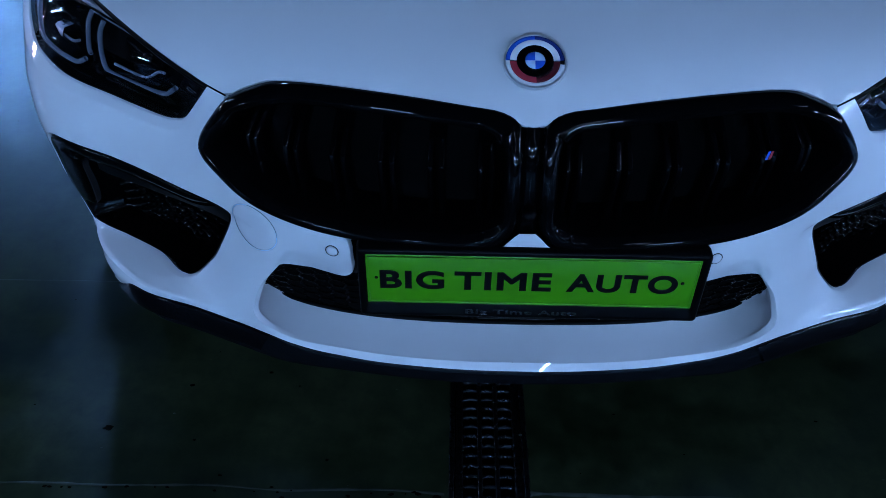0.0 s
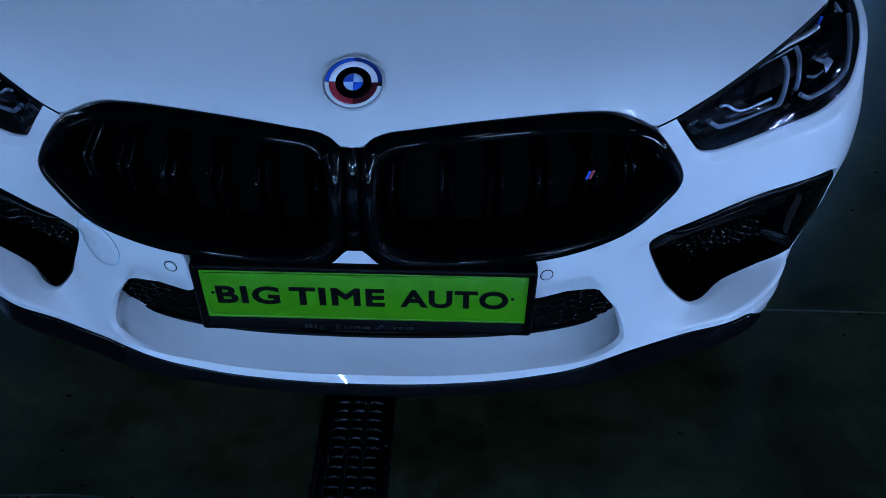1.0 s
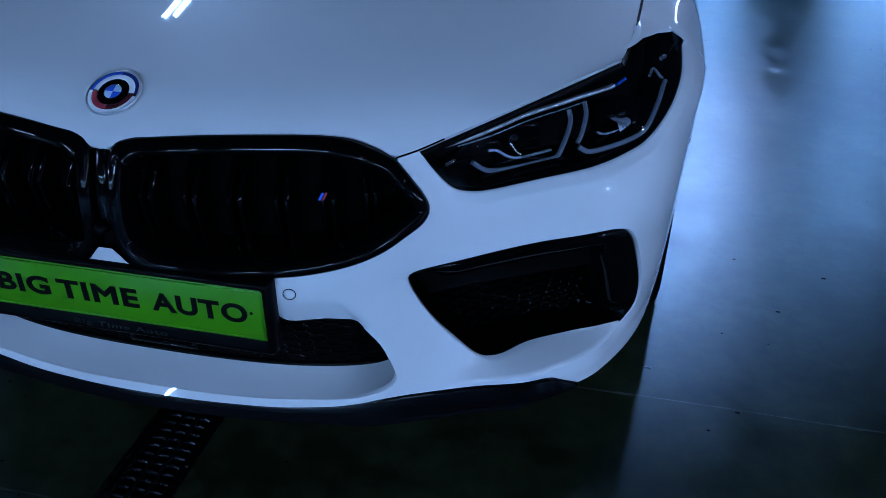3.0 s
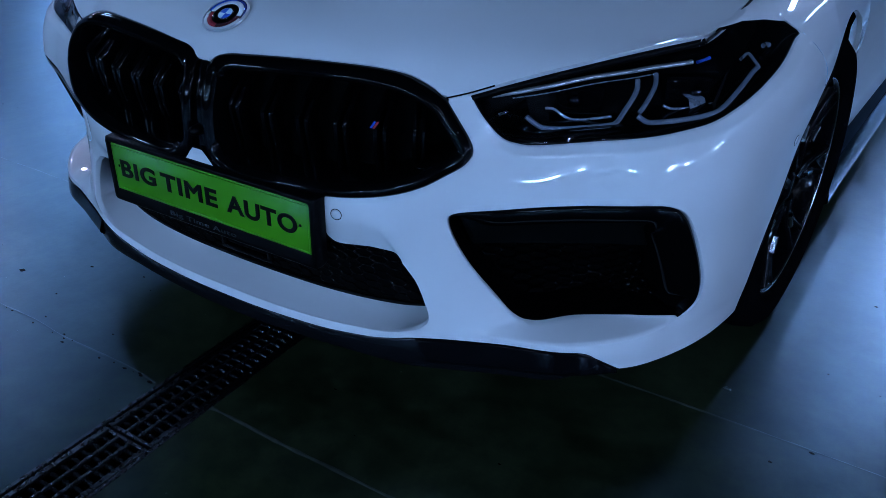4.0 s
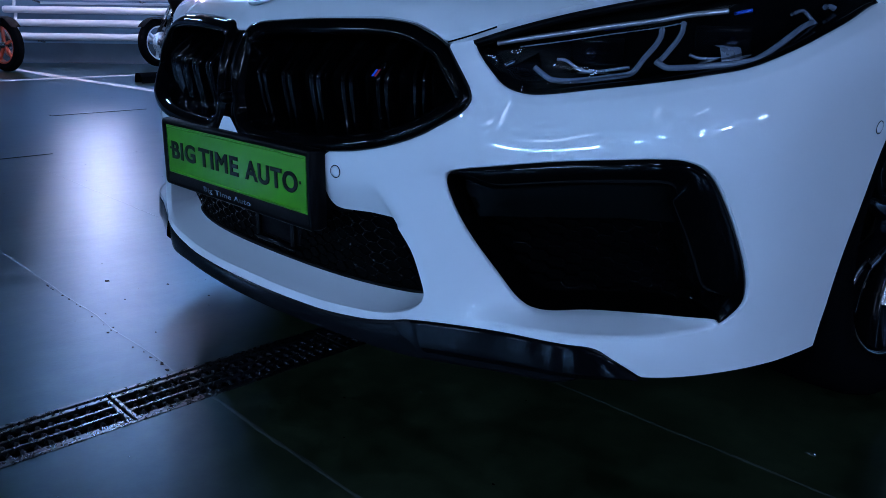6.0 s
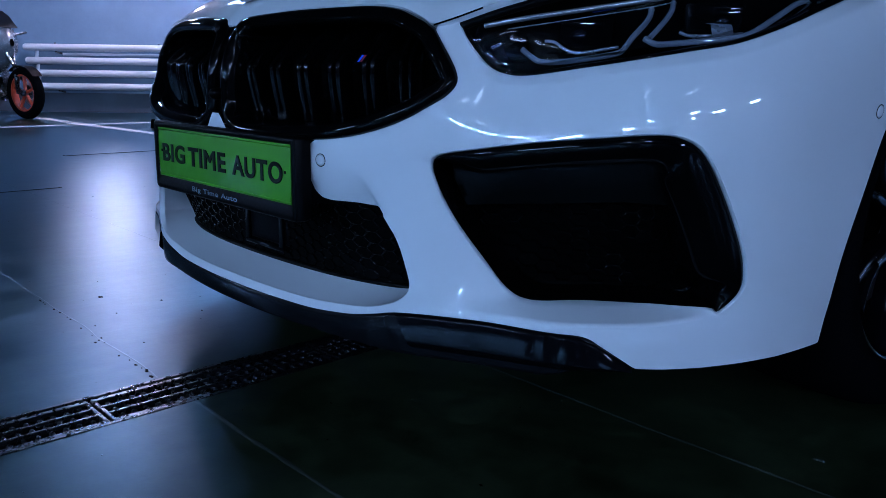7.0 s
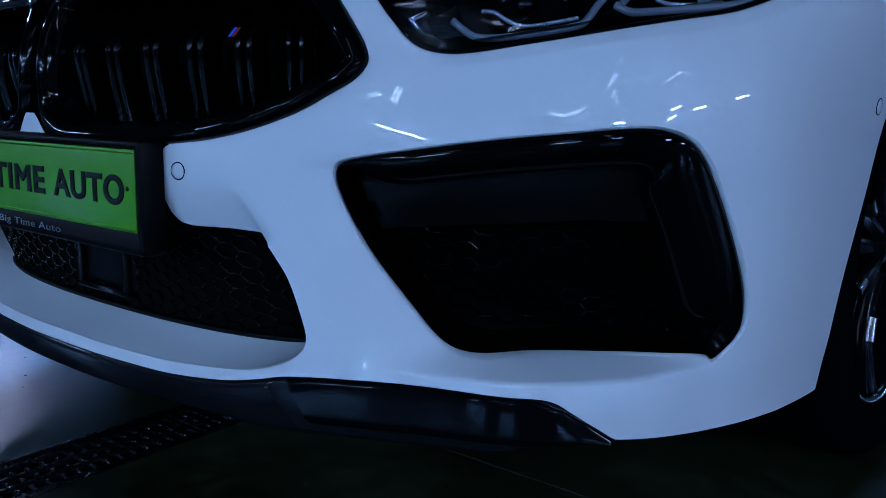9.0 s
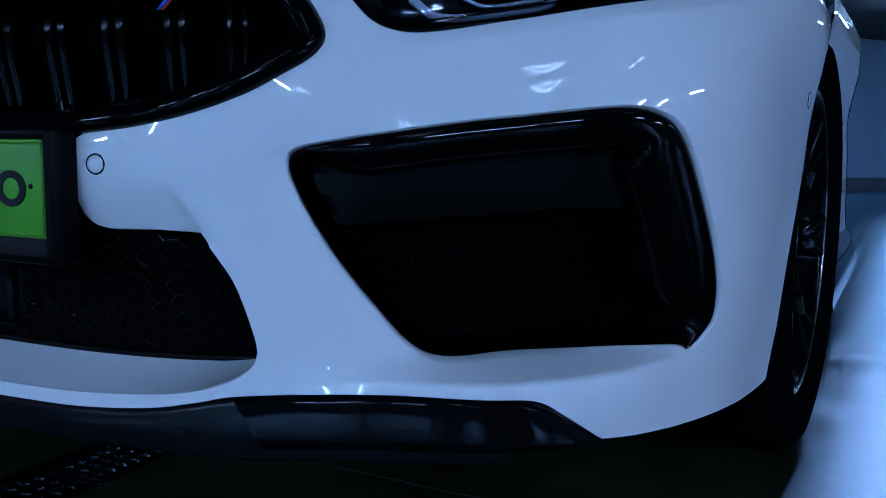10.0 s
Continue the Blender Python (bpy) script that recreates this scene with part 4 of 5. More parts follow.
def wheel(x_sign, y, steer, inward):
    at = Matrix.Translation((x_sign * (WHEEL_X - inward), y, WHEEL_Z)) @ Matrix.Rotation(math.radians(-steer), 4, "Z") @ (Matrix.Rotation(math.pi, 4, "Z") if x_sign < 0 else Matrix())

    def moved(d, turn=0.0, size=0.937):
        m = at @ Matrix.Rotation(turn, 4, "X") @ Matrix.Diagonal((1, size, size, 1))
        return [tuple(m @ Vector(v)) for v in d[0]], d[1]

    rim = part("wheel", moved(lathe([(-0.23, 0.255), (-0.20, 0.248), (-0.05, 0.256), (-0.02, 0.267), (-0.006, 0.270), (0.002, 0.275), (0.0, 0.282), (-0.01, 0.284)], 64)), ALLOY, car, "dark multi-spoke alloy wheel on a low black tyre")
    part("rim_lip", moved(lathe([(-0.004, 0.2735), (0.003, 0.2755), (0.0045, 0.278), (0.002, 0.280)], 64)), BRIGHT, rim, "bright machined rim edge")
    part("tyre", moved(lathe([(-0.262, 0.246), (-0.27, 0.272), (-0.264, 0.33), (-0.24, 0.355), (-0.17, 0.360), (-0.09, 0.360), (-0.03, 0.357), (0.004, 0.347), (0.020, 0.330), (0.025, 0.305), (0.019, 0.283), (0.008, 0.269), (0.006, 0.266), (-0.012, 0.262)], 72), 0.0, 1.0), RUBBER, rim, "low black tyre")
    sp = spoke_data()
    for k in range(7):
        spoke = part("spoke", moved(sp, 2 * math.pi * k / 7 + 0.2), ALLOY, rim)
        inlay = [[(dx - 0.012 + 0.016 * f - 0.012 * math.sin(math.pi * f), r * math.sin(a) + t * math.cos(a), r * math.cos(a) - t * math.sin(a)) for t, dx in ((-0.0085, -0.004), (-0.0075, 0.006), (-0.005, 0.0095), (0.005, 0.0095), (0.0075, 0.006), (0.0085, -0.004))]
                 for f, r, a in ((f, 0.05 + 0.215 * f, 0.015 + 0.12 * f ** 1.3) for f in np.linspace(0.38, 0.58, 5))]
        part("inlay", moved(loft(inlay), 2 * math.pi * k / 7 + 0.2), BRIGHT, spoke, "bright machined inlay")
    part("hub", moved(lathe([(-0.05, 0.066), (-0.03, 0.064), (-0.022, 0.055), (-0.018, 0.034), (-0.014, 0.03), (-0.013, 0.0005)], 32)), ALLOY, rim, "dark hub and cap")
    part("brake_disc", moved(lathe([(-0.13, 0.06), (-0.13, 0.19), (-0.10, 0.195), (-0.098, 0.06)], 48)), STEEL_DARK, rim, "steel brake disc")
    part("brake_caliper", moved((lambda v: ([tuple(p) for p in v[0]], v[1]))(loft([[(x, r * math.sin(a), r * math.cos(a)) for x, r in ((-0.09, 0.13), (-0.075, 0.135), (-0.07, 0.165), (-0.078, 0.205), (-0.1, 0.21))] for a in np.linspace(1.2, 2.0, 9)]))), DEEP, rim, "black brake caliper")


for sx in (1, -1):
    wheel(sx, WHEEL_Y, 5.5, 0.018)
    wheel(sx, WHEEL_Y + 3.02, 0, 0.0)

# wheel housings, underbody
for sx in (1, -1):
    for yc in (WHEEL_Y, WHEEL_Y + 3.02):
        rows = [[(sx * x, yc + ARCH * 1.12 * math.cos(a), WHEEL_Z + ARCH * 1.12 * math.sin(a)) for a in np.linspace(-0.38, math.pi + 0.38, 28)] for x in (0.905, 0.85, 0.62)]
        inner = [[(sx * 0.62, yc + r * math.cos(a), WHEEL_Z + r * math.sin(a)) for a in np.linspace(-0.38, math.pi + 0.38, 28)] for r in (ARCH * 1.12, 0.02)]
        part("wheel_housing", joined(loft(rows), loft(inner)), DEEP, car, "black wheel housing")
under = [(-0.45, 0.22), (0.45, 0.22), (0.70, 0.34), (0.84, 0.56), (0.86, 4.7), (-0.86, 4.7), (-0.84, 0.56), (-0.70, 0.34)]
part("underbody", ([(x, y, z) for z in (0.185, 0.20) for x, y in under], [tuple(range(8)), tuple(range(15, 7, -1))] + [(k, (k + 1) % 8, 8 + (k + 1) % 8, 8 + k) for k in range(8)]), DEEP, car, "black underbody", smooth=False)


# ---------------------------------------------------------------- the body behind the front wings
def flank(y):
    """Half section of the body at y: from the sill up to the waist."""
    tail = max(0.0, (y - 4.2) / 0.85)
    w = 0.985 + 0.075 * min(1, max(0, (y - 1.4) / 1.0)) + 0.012 * math.exp(-((y - 3.94) / 0.4) ** 2) - 0.16 * tail ** 2
    low = 0.235 + 0.14 * tail
    for yc in (WHEEL_Y, WHEEL_Y + 3.02):
        if abs(y - yc) < ARCH:
            low = max(low, WHEEL_Z + math.sqrt(ARCH ** 2 - (y - yc) ** 2))
    waist = np.interp(y, [1.37, 2.0, 3.0, 4.0, 4.9], [0.915, 0.945, 0.965, 1.0, 0.98])
    f = np.linspace(0, 1, 14)
    z = low + (waist - low) * f
    curve = [0.0, 0.1, 0.3, 0.45, 0.6, 0.72, 0.82, 0.9, 1.0, 1.2]
    dent = [-0.05, -0.015, -0.02, -0.03, -0.002, -0.004, -0.03, -0.09, -0.16, -0.2]
    return [(w + float(np.interp(zz - 0.2 if zz < 0.9 else zz, [c for c in curve], dent)) * (1 if zz > 0.3 else 0.6), y, zz) for zz in z]


ys = np.concatenate([np.linspace(1.372, 3.5, 40), np.linspace(3.52, 4.36, 40), np.linspace(4.4, 5.02, 16)])
side_rows = [flank(y) for y in ys]
for sx in (1, -1):
    data = loft(side_rows)
    part("body_side", data if sx > 0 else mirrored(data), WHITE, car, "white body side with doors")
    sill = [[(sx * (x + 0.07 * min(1, max(0, (y - 1.36) / 1.0))), y, z) for x, z in ((0.93, 0.17), (1.0, 0.165), (1.02, 0.18), (1.015, 0.215), (0.998, 0.27), (0.95, 0.30))] for y in np.linspace(1.33, 3.54, 20)]
    part("side_skirt", loft(sill), GLOSS, car, "gloss black side skirt")
    for y0, y1 in ((1.42, 2.48), (2.50, 3.42)):
        seam = [(sx * p[0] * 1.0005, p[1], p[2]) for p in flank(y1)[1:]]
        part("door_seam", tube(seam, 0.003, 5), SATIN, car)
waist = [r[-1] for r in side_rows]
rear_deck = loft([[(x * k, y, z + 0.012 * (1 - k * k)) for x, y, z in waist if y > 4.1] for k in np.linspace(-1, 1, 13)])
part("boot_lid", rear_deck, WHITE, car, "white boot lid")
tail_rows = [[(x * k, y + 0.05 * (1 - k * k), z) for x, y, z in side_rows[-1]] for k in np.linspace(-1, 1, 15)]
part("tail", loft(tail_rows), WHITE, car, "white tail panel")


def cabin():
    prof = [(1.45, 0.93), (1.9, 1.16), (2.3, 1.33), (2.7, 1.395), (3.1, 1.40), (3.5, 1.355), (3.9, 1.24), (4.3, 1.03)]
    rows = []
    for y, z in [tuple(p) for p in smooth_line(prof, 5)]:
        base = float(np.interp(y, [p[1] for p in waist], [p[0] for p in waist]))
        zb = float(np.interp(y, [p[1] for p in waist], [p[2] for p in waist]))
        h = max(0.005, z - zb)
        rows.append([(base * 0.985, y, zb), (base * 0.985 - 0.10 * h / 0.45, y, zb + 0.4 * h), (base - 0.24 * h / 0.45, y, zb + 0.82 * h), (base - 0.34 * h / 0.45, y, zb + 0.95 * h),
                     (base * 0.35, y, z - 0.004), (0, y, z)])
    return rows


rows = cabin()
for sx in (1, -1):
    glass_rows = [[(sx * x, y, z) for x, y, z in r[:3]] for r in rows]
    roof_rows = [[(sx * x, y, z) for x, y, z in r[2:]] for r in rows]
    part("side_window", loft(glass_rows), PANE, car, "dark side glass")
    part("roof", loft(roof_rows[10:25]), GLOSS, car, "gloss black roof")
    part("windscreen", loft(roof_rows[:11]), PANE, car, "dark windscreen")
    part("rear_window", loft(roof_rows[24:]), PANE, car, "dark rear window")
part("cabin_floor", box(-0.8, 0.8, 1.45, 4.3, 0.86, 0.88, 0.004), DEEP, car)


# ---------------------------------------------------------------- the garage: floor, walls, ceiling
WALL_AT, WALL_DIR = Vector((-10.3, 3.5, 0)), Vector((0.66, 0.75, 0)).normalized()
WALL_IN = Vector((WALL_DIR.y, -WALL_DIR.x, 0))
HEIGHT = 2.9
CORNERS = [WALL_AT + WALL_DIR * -11.0, WALL_AT + WALL_DIR * 19.0, Vector((14, (WALL_AT + WALL_DIR * 19.0).y, 0)), Vector((14, -16, 0)), Vector(((WALL_AT + WALL_DIR * -11.0).x, -16, 0))]

DRAIN_X0, DRAIN_X1 = -0.112, 0.042
floor = put("floor", joined(*[([(x0, y0, 0), (x1, y0, 0), (x1, y1, 0), (x0, y1, 0), (x0, y0, -0.1), (x1, y0, -0.1), (x1, y1, -0.1), (x0, y1, -0.1)],
                               [(0, 1, 2, 3), (4, 0, 3, 7), (1, 5, 6, 2), (4, 5, 1, 0), (3, 2, 6, 7)])
                              for x0, x1, y0, y1 in ((-22, DRAIN_X0, -18, 24), (DRAIN_X1, 20, -18, 24))]), FLOOR, smooth=False)
tagged(floor, "dark sealed concrete garage floor with a dull polish", "floor", kind="structure")


def slab_wall(name, a, b, label, material):
    d = (b - a).normalized()
    n = Vector((d.y, -d.x, 0))
    t = 0.25
    a2, b2 = a - d * 0.25, b + d * 0.25
    base = [a2, b2, b2 - n * t, a2 - n * t]
    verts = [(p.x, p.y, z) for z in (-0.1, HEIGHT) for p in base]
    ob = put(name, (verts, [(0, 1, 5, 4), (1, 2, 6, 5), (2, 3, 7, 6), (3, 0, 4, 7), (4, 5, 6, 7), (0, 3, 2, 1)]), material, smooth=False)
    tagged(ob, label, "wall", kind="structure")
    q = [a + n * 0.004, b + n * 0.004]
    verts = [(p.x, p.y, z) for z in (0.0, 0.27) for p in (q[0], q[1], q[1] - n * 0.003, q[0] - n * 0.003)]
    # darker strip along the lowest 0.27 m of the wall
    part("foot_strip", (verts, [(0, 1, 5, 4), (4, 5, 6, 7), (0, 4, 7, 3), (1, 2, 6, 5)]), WALL_FOOT, ob, "darker strip along the foot of the wall", smooth=False)
    return ob


for k, nm in enumerate(("wall_pipes", "wall_far", "wall_side", "wall_behind", "wall_west")):
    a, b = CORNERS[k], CORNERS[(k + 1) % 5]
    slab_wall(nm, a, b, "pale painted garage wall with a dark base" if k < 2 else "dark grey garage wall", WALL if k < 2 else DARK_WALL)
ceiling = put("ceiling", box(-22, 20, -18, 24, HEIGHT, HEIGHT + 0.2), CEIL, smooth=False)
tagged(ceiling, "dark concrete garage ceiling", "ceiling", kind="structure")


# ---------------------------------------------------------------- ceiling lamps
def ceiling_lamp(x, y, turn, material, group, length=1.25):
    """A twin-tube batten."""
    lamp = thing("ceiling_lamp", (x, y, HEIGHT), label="unseen twin-tube ceiling lamp giving cold bluish light", category="lamp", group=group)
    m = Matrix.Translation((x, y, HEIGHT)) @ Matrix.Rotation(math.radians(turn), 4, "Z")

    def moved(d):
        if isinstance(d, bmesh.types.BMesh):
            d.transform(m)
            return d
        return [tuple(m @ Vector(v)) for v in d[0]], d[1]

    part("housing", moved(box(-0.07, 0.07, -length / 2, length / 2, -0.055, -0.002, 0.006)), PIPE, lamp, "white sheet steel housing")
    for dx in (-0.04, 0.04):
        part("tube", moved(tube([(dx, -length / 2 + 0.03, -0.075), (dx, length / 2 - 0.03, -0.075)], 0.018, 8)), material, lamp, "lit fluorescent tube")
        for dy in (-1, 1):
            part("socket", moved(box(dx - 0.02, dx + 0.02, dy * (length / 2 - 0.018) - 0.012, dy * (length / 2 - 0.018) + 0.012, -0.098, -0.055, 0.004)), PIPE, lamp)


TUBE_GLOW = {kind: glow(kind + "_tube", colour, power) for kind, (colour, power) in TUBES.items()}
for x, y, turn, kind in LAMPS:
    ceiling_lamp(x, y, turn, TUBE_GLOW[kind], "ceiling lamps of the garage")


# ---------------------------------------------------------------- floor: drain, joints, markings, grit
def bars(items):
    """Flat bars from (x0, x1, y0, y1, z0, z1)."""
    out = []
    for x0, x1, y0, y1, z0, z1 in items:
        v = [(x, y, z) for z in (z0, z1) for x, y in ((x0, y0), (x1, y0), (x1, y1), (x0, y1))]
        c = min(0.0012, (x1 - x0) / 4, (y1 - y0) / 4)
        top = [(x0 + c, y0 + c, z1), (x1 - c, y0 + c, z1), (x1 - c, y1 - c, z1), (x0 + c, y1 - c, z1)]
        v = v[:4] + [(x, y, z1 - c) for x, y, _ in v[4:]] + top
        out.append((v, [(0, 1, 5, 4), (1, 2, 6, 5), (2, 3, 7, 6), (3, 0, 4, 7), (4, 5, 9, 8), (5, 6, 10, 9), (6, 7, 11, 10), (7, 4, 8, 11), (8, 9, 10, 11)]))
    return joined(*out)


drain = thing("floor_drain", (0, 0, 0), label="worn iron drain channel with a slotted grating let into the floor", category="drain")
DRAIN_FROM, SEGMENT, SEGMENTS = -4.733, 0.5, 24
part("channel", bars([(DRAIN_X0, DRAIN_X1, -12, 24, -0.14, -0.10)]), DEEP, drain, "dark channel under the grating", smooth=False)
for x0, x1 in ((DRAIN_X0, DRAIN_X0 + 0.010), (DRAIN_X1 - 0.010, DRAIN_X1)):
    part("frame_rail", bars([(x0, x1, -12, 24, -0.05, 0.0015)]), GRATE, drain, "iron edge of the channel", smooth=False)


def rod(x0, x1, y, half):
    """A cross rod of the grating, rounded and a little crowned in the middle."""
    rows = []
    for f in (0.0, 0.2, 0.5, 0.8, 1.0):
        crown = -0.0085 + 0.0055 * math.sin(math.pi * f)
        rows.append([(x0 + (x1 - x0) * f, y + half * c, crown - 0.0035 * (1 - s)) for c, s in ((-1.0, -2.0), (-1.0, -0.2), (-0.6, 0.75), (0.0, 1.0), (0.6, 0.75), (1.0, -0.2), (1.0, -2.0))])
    return loft(rows)


def grating():
    x0, x1, y1 = DRAIN_X0 + 0.013, DRAIN_X1 - 0.013, SEGMENT - 0.006
    rim = 0.014
    items = [(x0, x0 + rim, 0, y1, -0.022, -0.001), (x1 - rim, x1, 0, y1, -0.022, -0.001), (x0 + rim, x1 - rim, 0, 0.008, -0.022, -0.002), (x0 + rim, x1 - rim, y1 - 0.008, y1, -0.022, -0.002)]
    a, b = x0 + rim, x1 - rim
    wide = (b - a) / 3
    for k in (1, 2):
        items.append((a + k * wide - 0.0042, a + k * wide + 0.0042, 0.006, y1 - 0.006, -0.022, -0.001))
    rods = []
    for k in range(3):
        y = 0.026
        while y < y1 - 0.012:
            rods.append(rod(a + k * wide, a + (k + 1) * wide, y, 0.0036))
            y += 0.0235
    return joined(bars(items), *rods)


first = None
for k in range(SEGMENTS):
    if first is None:
        ob = part("grating", grating(), GRATE, drain, smooth=False)
        first = ob.data
    else:
        ob = new("grating", first)
        ob.parent = drain
    ob.location = (0, DRAIN_FROM + SEGMENT * k, 0)
# flat near-black discs paint the shade of small holes along the rims of the gratings
holes = []
for k in range(150):
    for x in (DRAIN_X0 + 0.0205, DRAIN_X1 - 0.0205):
        y = -2.6 + 0.046 * k
        ring = [(x + 0.0026 * math.cos(a), y + 0.0030 * math.sin(a), -0.0004) for a in (2 * math.pi * i / 8 for i in range(8))]
        holes.append((ring, [tuple(range(8))]))
tagged(part("rim_hole_discs", joined(*holes), DEEP, drain, smooth=False), kind="stuff")

rng = random.Random(4)


def joint(name, xs, y, wide, jitter):
    rows = []
    for x in np.arange(xs[0], xs[1], 0.03):
        w = wide * (0.5 + rng.random())
        yy = y + jitter * noise.noise((x * 6, y, 0))
        rows.append([(x, yy + w, 0.0002), (x, yy + 0.4 * w, 0.0006), (x, yy - 0.4 * w, 0.0006), (x, yy - w, 0.0002)])
    put(name, loft(rows), JOINT, floor, "pale filled joint between slabs")


for y in (-0.085, 0.478):
    joint("slab_joint", (-9.0, DRAIN_X0), y, 0.0016 if y > 0 else 0.0022, 0.004 if y > 0 else 0.010)
    joint("slab_joint", (DRAIN_X1, 9.0), y, 0.0038 if y < 0 else 0.0026, 0.003)


def chip(x, y, size, h, seed):
    r = random.Random(seed)
    n = 9
    ring = [(x + size * (0.6 + 0.6 * r.random()) * math.cos(a), y + 0.6 * size * (0.6 + 0.6 * r.random()) * math.sin(a)) for a in (2 * math.pi * k / n for k in range(n))]
    v = [(a, b, 0.0003) for a, b in ring] + [(x + (a - x) * 0.6, y + (b - y) * 0.6, h) for a, b in ring]
    return v, [(k, (k + 1) % n, n + (k + 1) % n, n + k) for k in range(n)] + [tuple(range(n, 2 * n))]


spots = [(-0.134, -0.095, 0.008), (-0.80, 0.045, 0.012), (1.157, 0.472, 0.006), (-0.423, -0.105, 0.006), (-0.30, -0.098, 0.005), (-0.22, -0.093, 0.006), (-0.17, -0.09, 0.007), (1.09, 0.40, 0.006),
         (-0.66, 0.16, 0.007), (-0.5, 0.2, 0.005), (-0.62, 0.02, 0.004), (1.3, 0.9, 0.007), (1.45, 1.1, 0.008), (1.21, 1.15, 0.006), (-0.35, -0.02, 0.004), (-0.55, -0.06, 0.004)]
r2 = random.Random(9)
chips = [chip(x, y, s, 0.0015, i) for i, (x, y, s) in enumerate(spots)]
chips += [chip(-0.14 - 0.85 * r2.random() ** 1.5, -0.088 + r2.uniform(-0.006, 0.006), r2.uniform(0.002, 0.006), 0.0018, 400 + i) for i in range(18)]
chips += [chip(r2.uniform(-2.5, 2.2), r2.uniform(-0.6, 3.5), r2.uniform(0.0012, 0.0045), 0.0012, 50 + i) for i in range(80)]
tagged(put("floor_grit", joined(*chips), DEEP, smooth=False), "dark specks of grit and chips on the floor", "grit", kind="stuff")
pale = [chip(0.961, 0.588, 0.011, 0.002, 3), chip(0.03, 0.05, 0.004, 0.002, 5)]
pale += [chip(r2.uniform(-1.2, 1.6), r2.uniform(-0.5, 0.6), r2.uniform(0.001, 0.003), 0.0012, 250 + i) for i in range(40)]
tagged(put("floor_dust", joined(*pale), JOINT, smooth=False), "pale crumbs of dust on the floor", "dust", kind="stuff")


def marking(name, corners, label):
    v = [(x, y, 0.0) for x, y in corners] + [(x, y, 0.003) for x, y in corners]
    ob = put(name, (v, [(0, 1, 5, 4), (1, 2, 6, 5), (2, 3, 7, 6), (3, 0, 4, 7), (4, 5, 6, 7)]), LINE, smooth=False)
    return tagged(ob, label, "marking", kind="structure")


marking("trim_bay_line", [(-7.93, -3.0), (-7.81, -3.0), (-7.81, 5.6), (-7.93, 5.6)], "white painted bay line on the floor")
marking("trim_bay_line", [(-9.9, 2.35), (-7.94, 2.40), (-7.94, 2.52), (-9.9, 2.47)], "white painted bay line on the floor")
marking("trim_bay_line", [(-7.80, 2.41), (-2.9, 2.70), (-2.9, 2.82), (-7.80, 2.53)], "white painted bay line on the floor")

for x, y0, y1 in ((-3.06, 0.36, 0.66), (-4.66, 1.2, 1.9)):
    tagged(put("trim_faded_line", bars([(x - 0.03, x + 0.03, y0, y1, 0.0, 0.003)]), FADED, smooth=False), "faded pale line painted on the floor", "marking", kind="structure")
me = text_mesh("20", 0.95, 1.0, 0.0)
me.materials.clear()
me.materials.append(FADED)
digits = new("trim_bay_number", me)
digits.matrix_world = Matrix.Translation((-3.45, 1.42, 0.003)) @ Matrix.Rotation(math.radians(90), 4, "Z")
tagged(digits, "faded pale digits painted on the floor", "marking", kind="structure")

stop = thing("wheel_stop", (-6.85, 3.15, 0), label="black rubber wheel stop lying on the floor", category="wheel stop")
part("block", loft([[(-6.85 + x, y, z) for x, z in ((-0.09, 0.0), (-0.075, 0.07), (-0.05, 0.1), (0.05, 0.1), (0.075, 0.07), (0.09, 0.0))] for y in (2.82, 2.88, 3.2, 3.5, 3.54)]), RUBBER, stop, "bevelled rubber block", smooth=False)


# ---------------------------------------------------------------- pipe radiator on the wall
def on_wall(w, z, off):
    p = WALL_AT + WALL_DIR * w + WALL_IN * off
    return (p.x, p.y, z)


radiator = thing("pipe_radiator", tuple(WALL_AT + WALL_IN * 0.12), label="white painted radiator of four thick horizontal pipes on the wall", category="radiator")
for k, (z, w0, w1) in enumerate(((0.36, -0.80, 3.2), (0.54, -0.83, 3.2), (0.71, -0.86, 3.2), (0.89, -0.88, 3.2))):
    part("pipe", tube([on_wall(w0 - 0.004, z, 0.12), on_wall(w0, z, 0.12), on_wall(w1, z, 0.12)], 0.047, 20), PIPE, radiator)
    part("end_cap", tube([on_wall(w0 - 0.02, z, 0.12), on_wall(w0 - 0.01, z, 0.12), on_wall(w0 + 0.01, z, 0.12)], 0.040, 16), PIPE, radiator)
part("thin_pipe", tube([on_wall(-0.40, 0.80, 0.06), on_wall(3.2, 0.80, 0.06)], 0.018, 10), PIPE, radiator, "thin feed pipe behind the thick ones")
for w in (-0.74, 2.8):
    for z in (0.45, 0.625, 0.80):
        part("link", tube([on_wall(w, z - 0.055, 0.12), on_wall(w + 0.02, z + 0.055, 0.12)], 0.022, 10), PIPE, radiator)
for w in (-0.47, 0.95, 2.4):
    part("bracket", tube([on_wall(w, 0.30, 0.12), on_wall(w + 0.02, 0.29, 0.06), on_wall(w + 0.04, 0.28, 0.01)], 0.014, 6), GRATE, radiator, "dark wall bracket")
    part("bracket", tube([on_wall(w, 0.83, 0.12), on_wall(w + 0.02, 0.82, 0.06), on_wall(w + 0.04, 0.81, 0.01)], 0.014, 6), GRATE, radiator, "dark wall bracket")
    part("clip", tube([on_wall(w, 0.93, 0.12), on_wall(w, 0.955, 0.12)], 0.012, 8), GRATE, radiator)


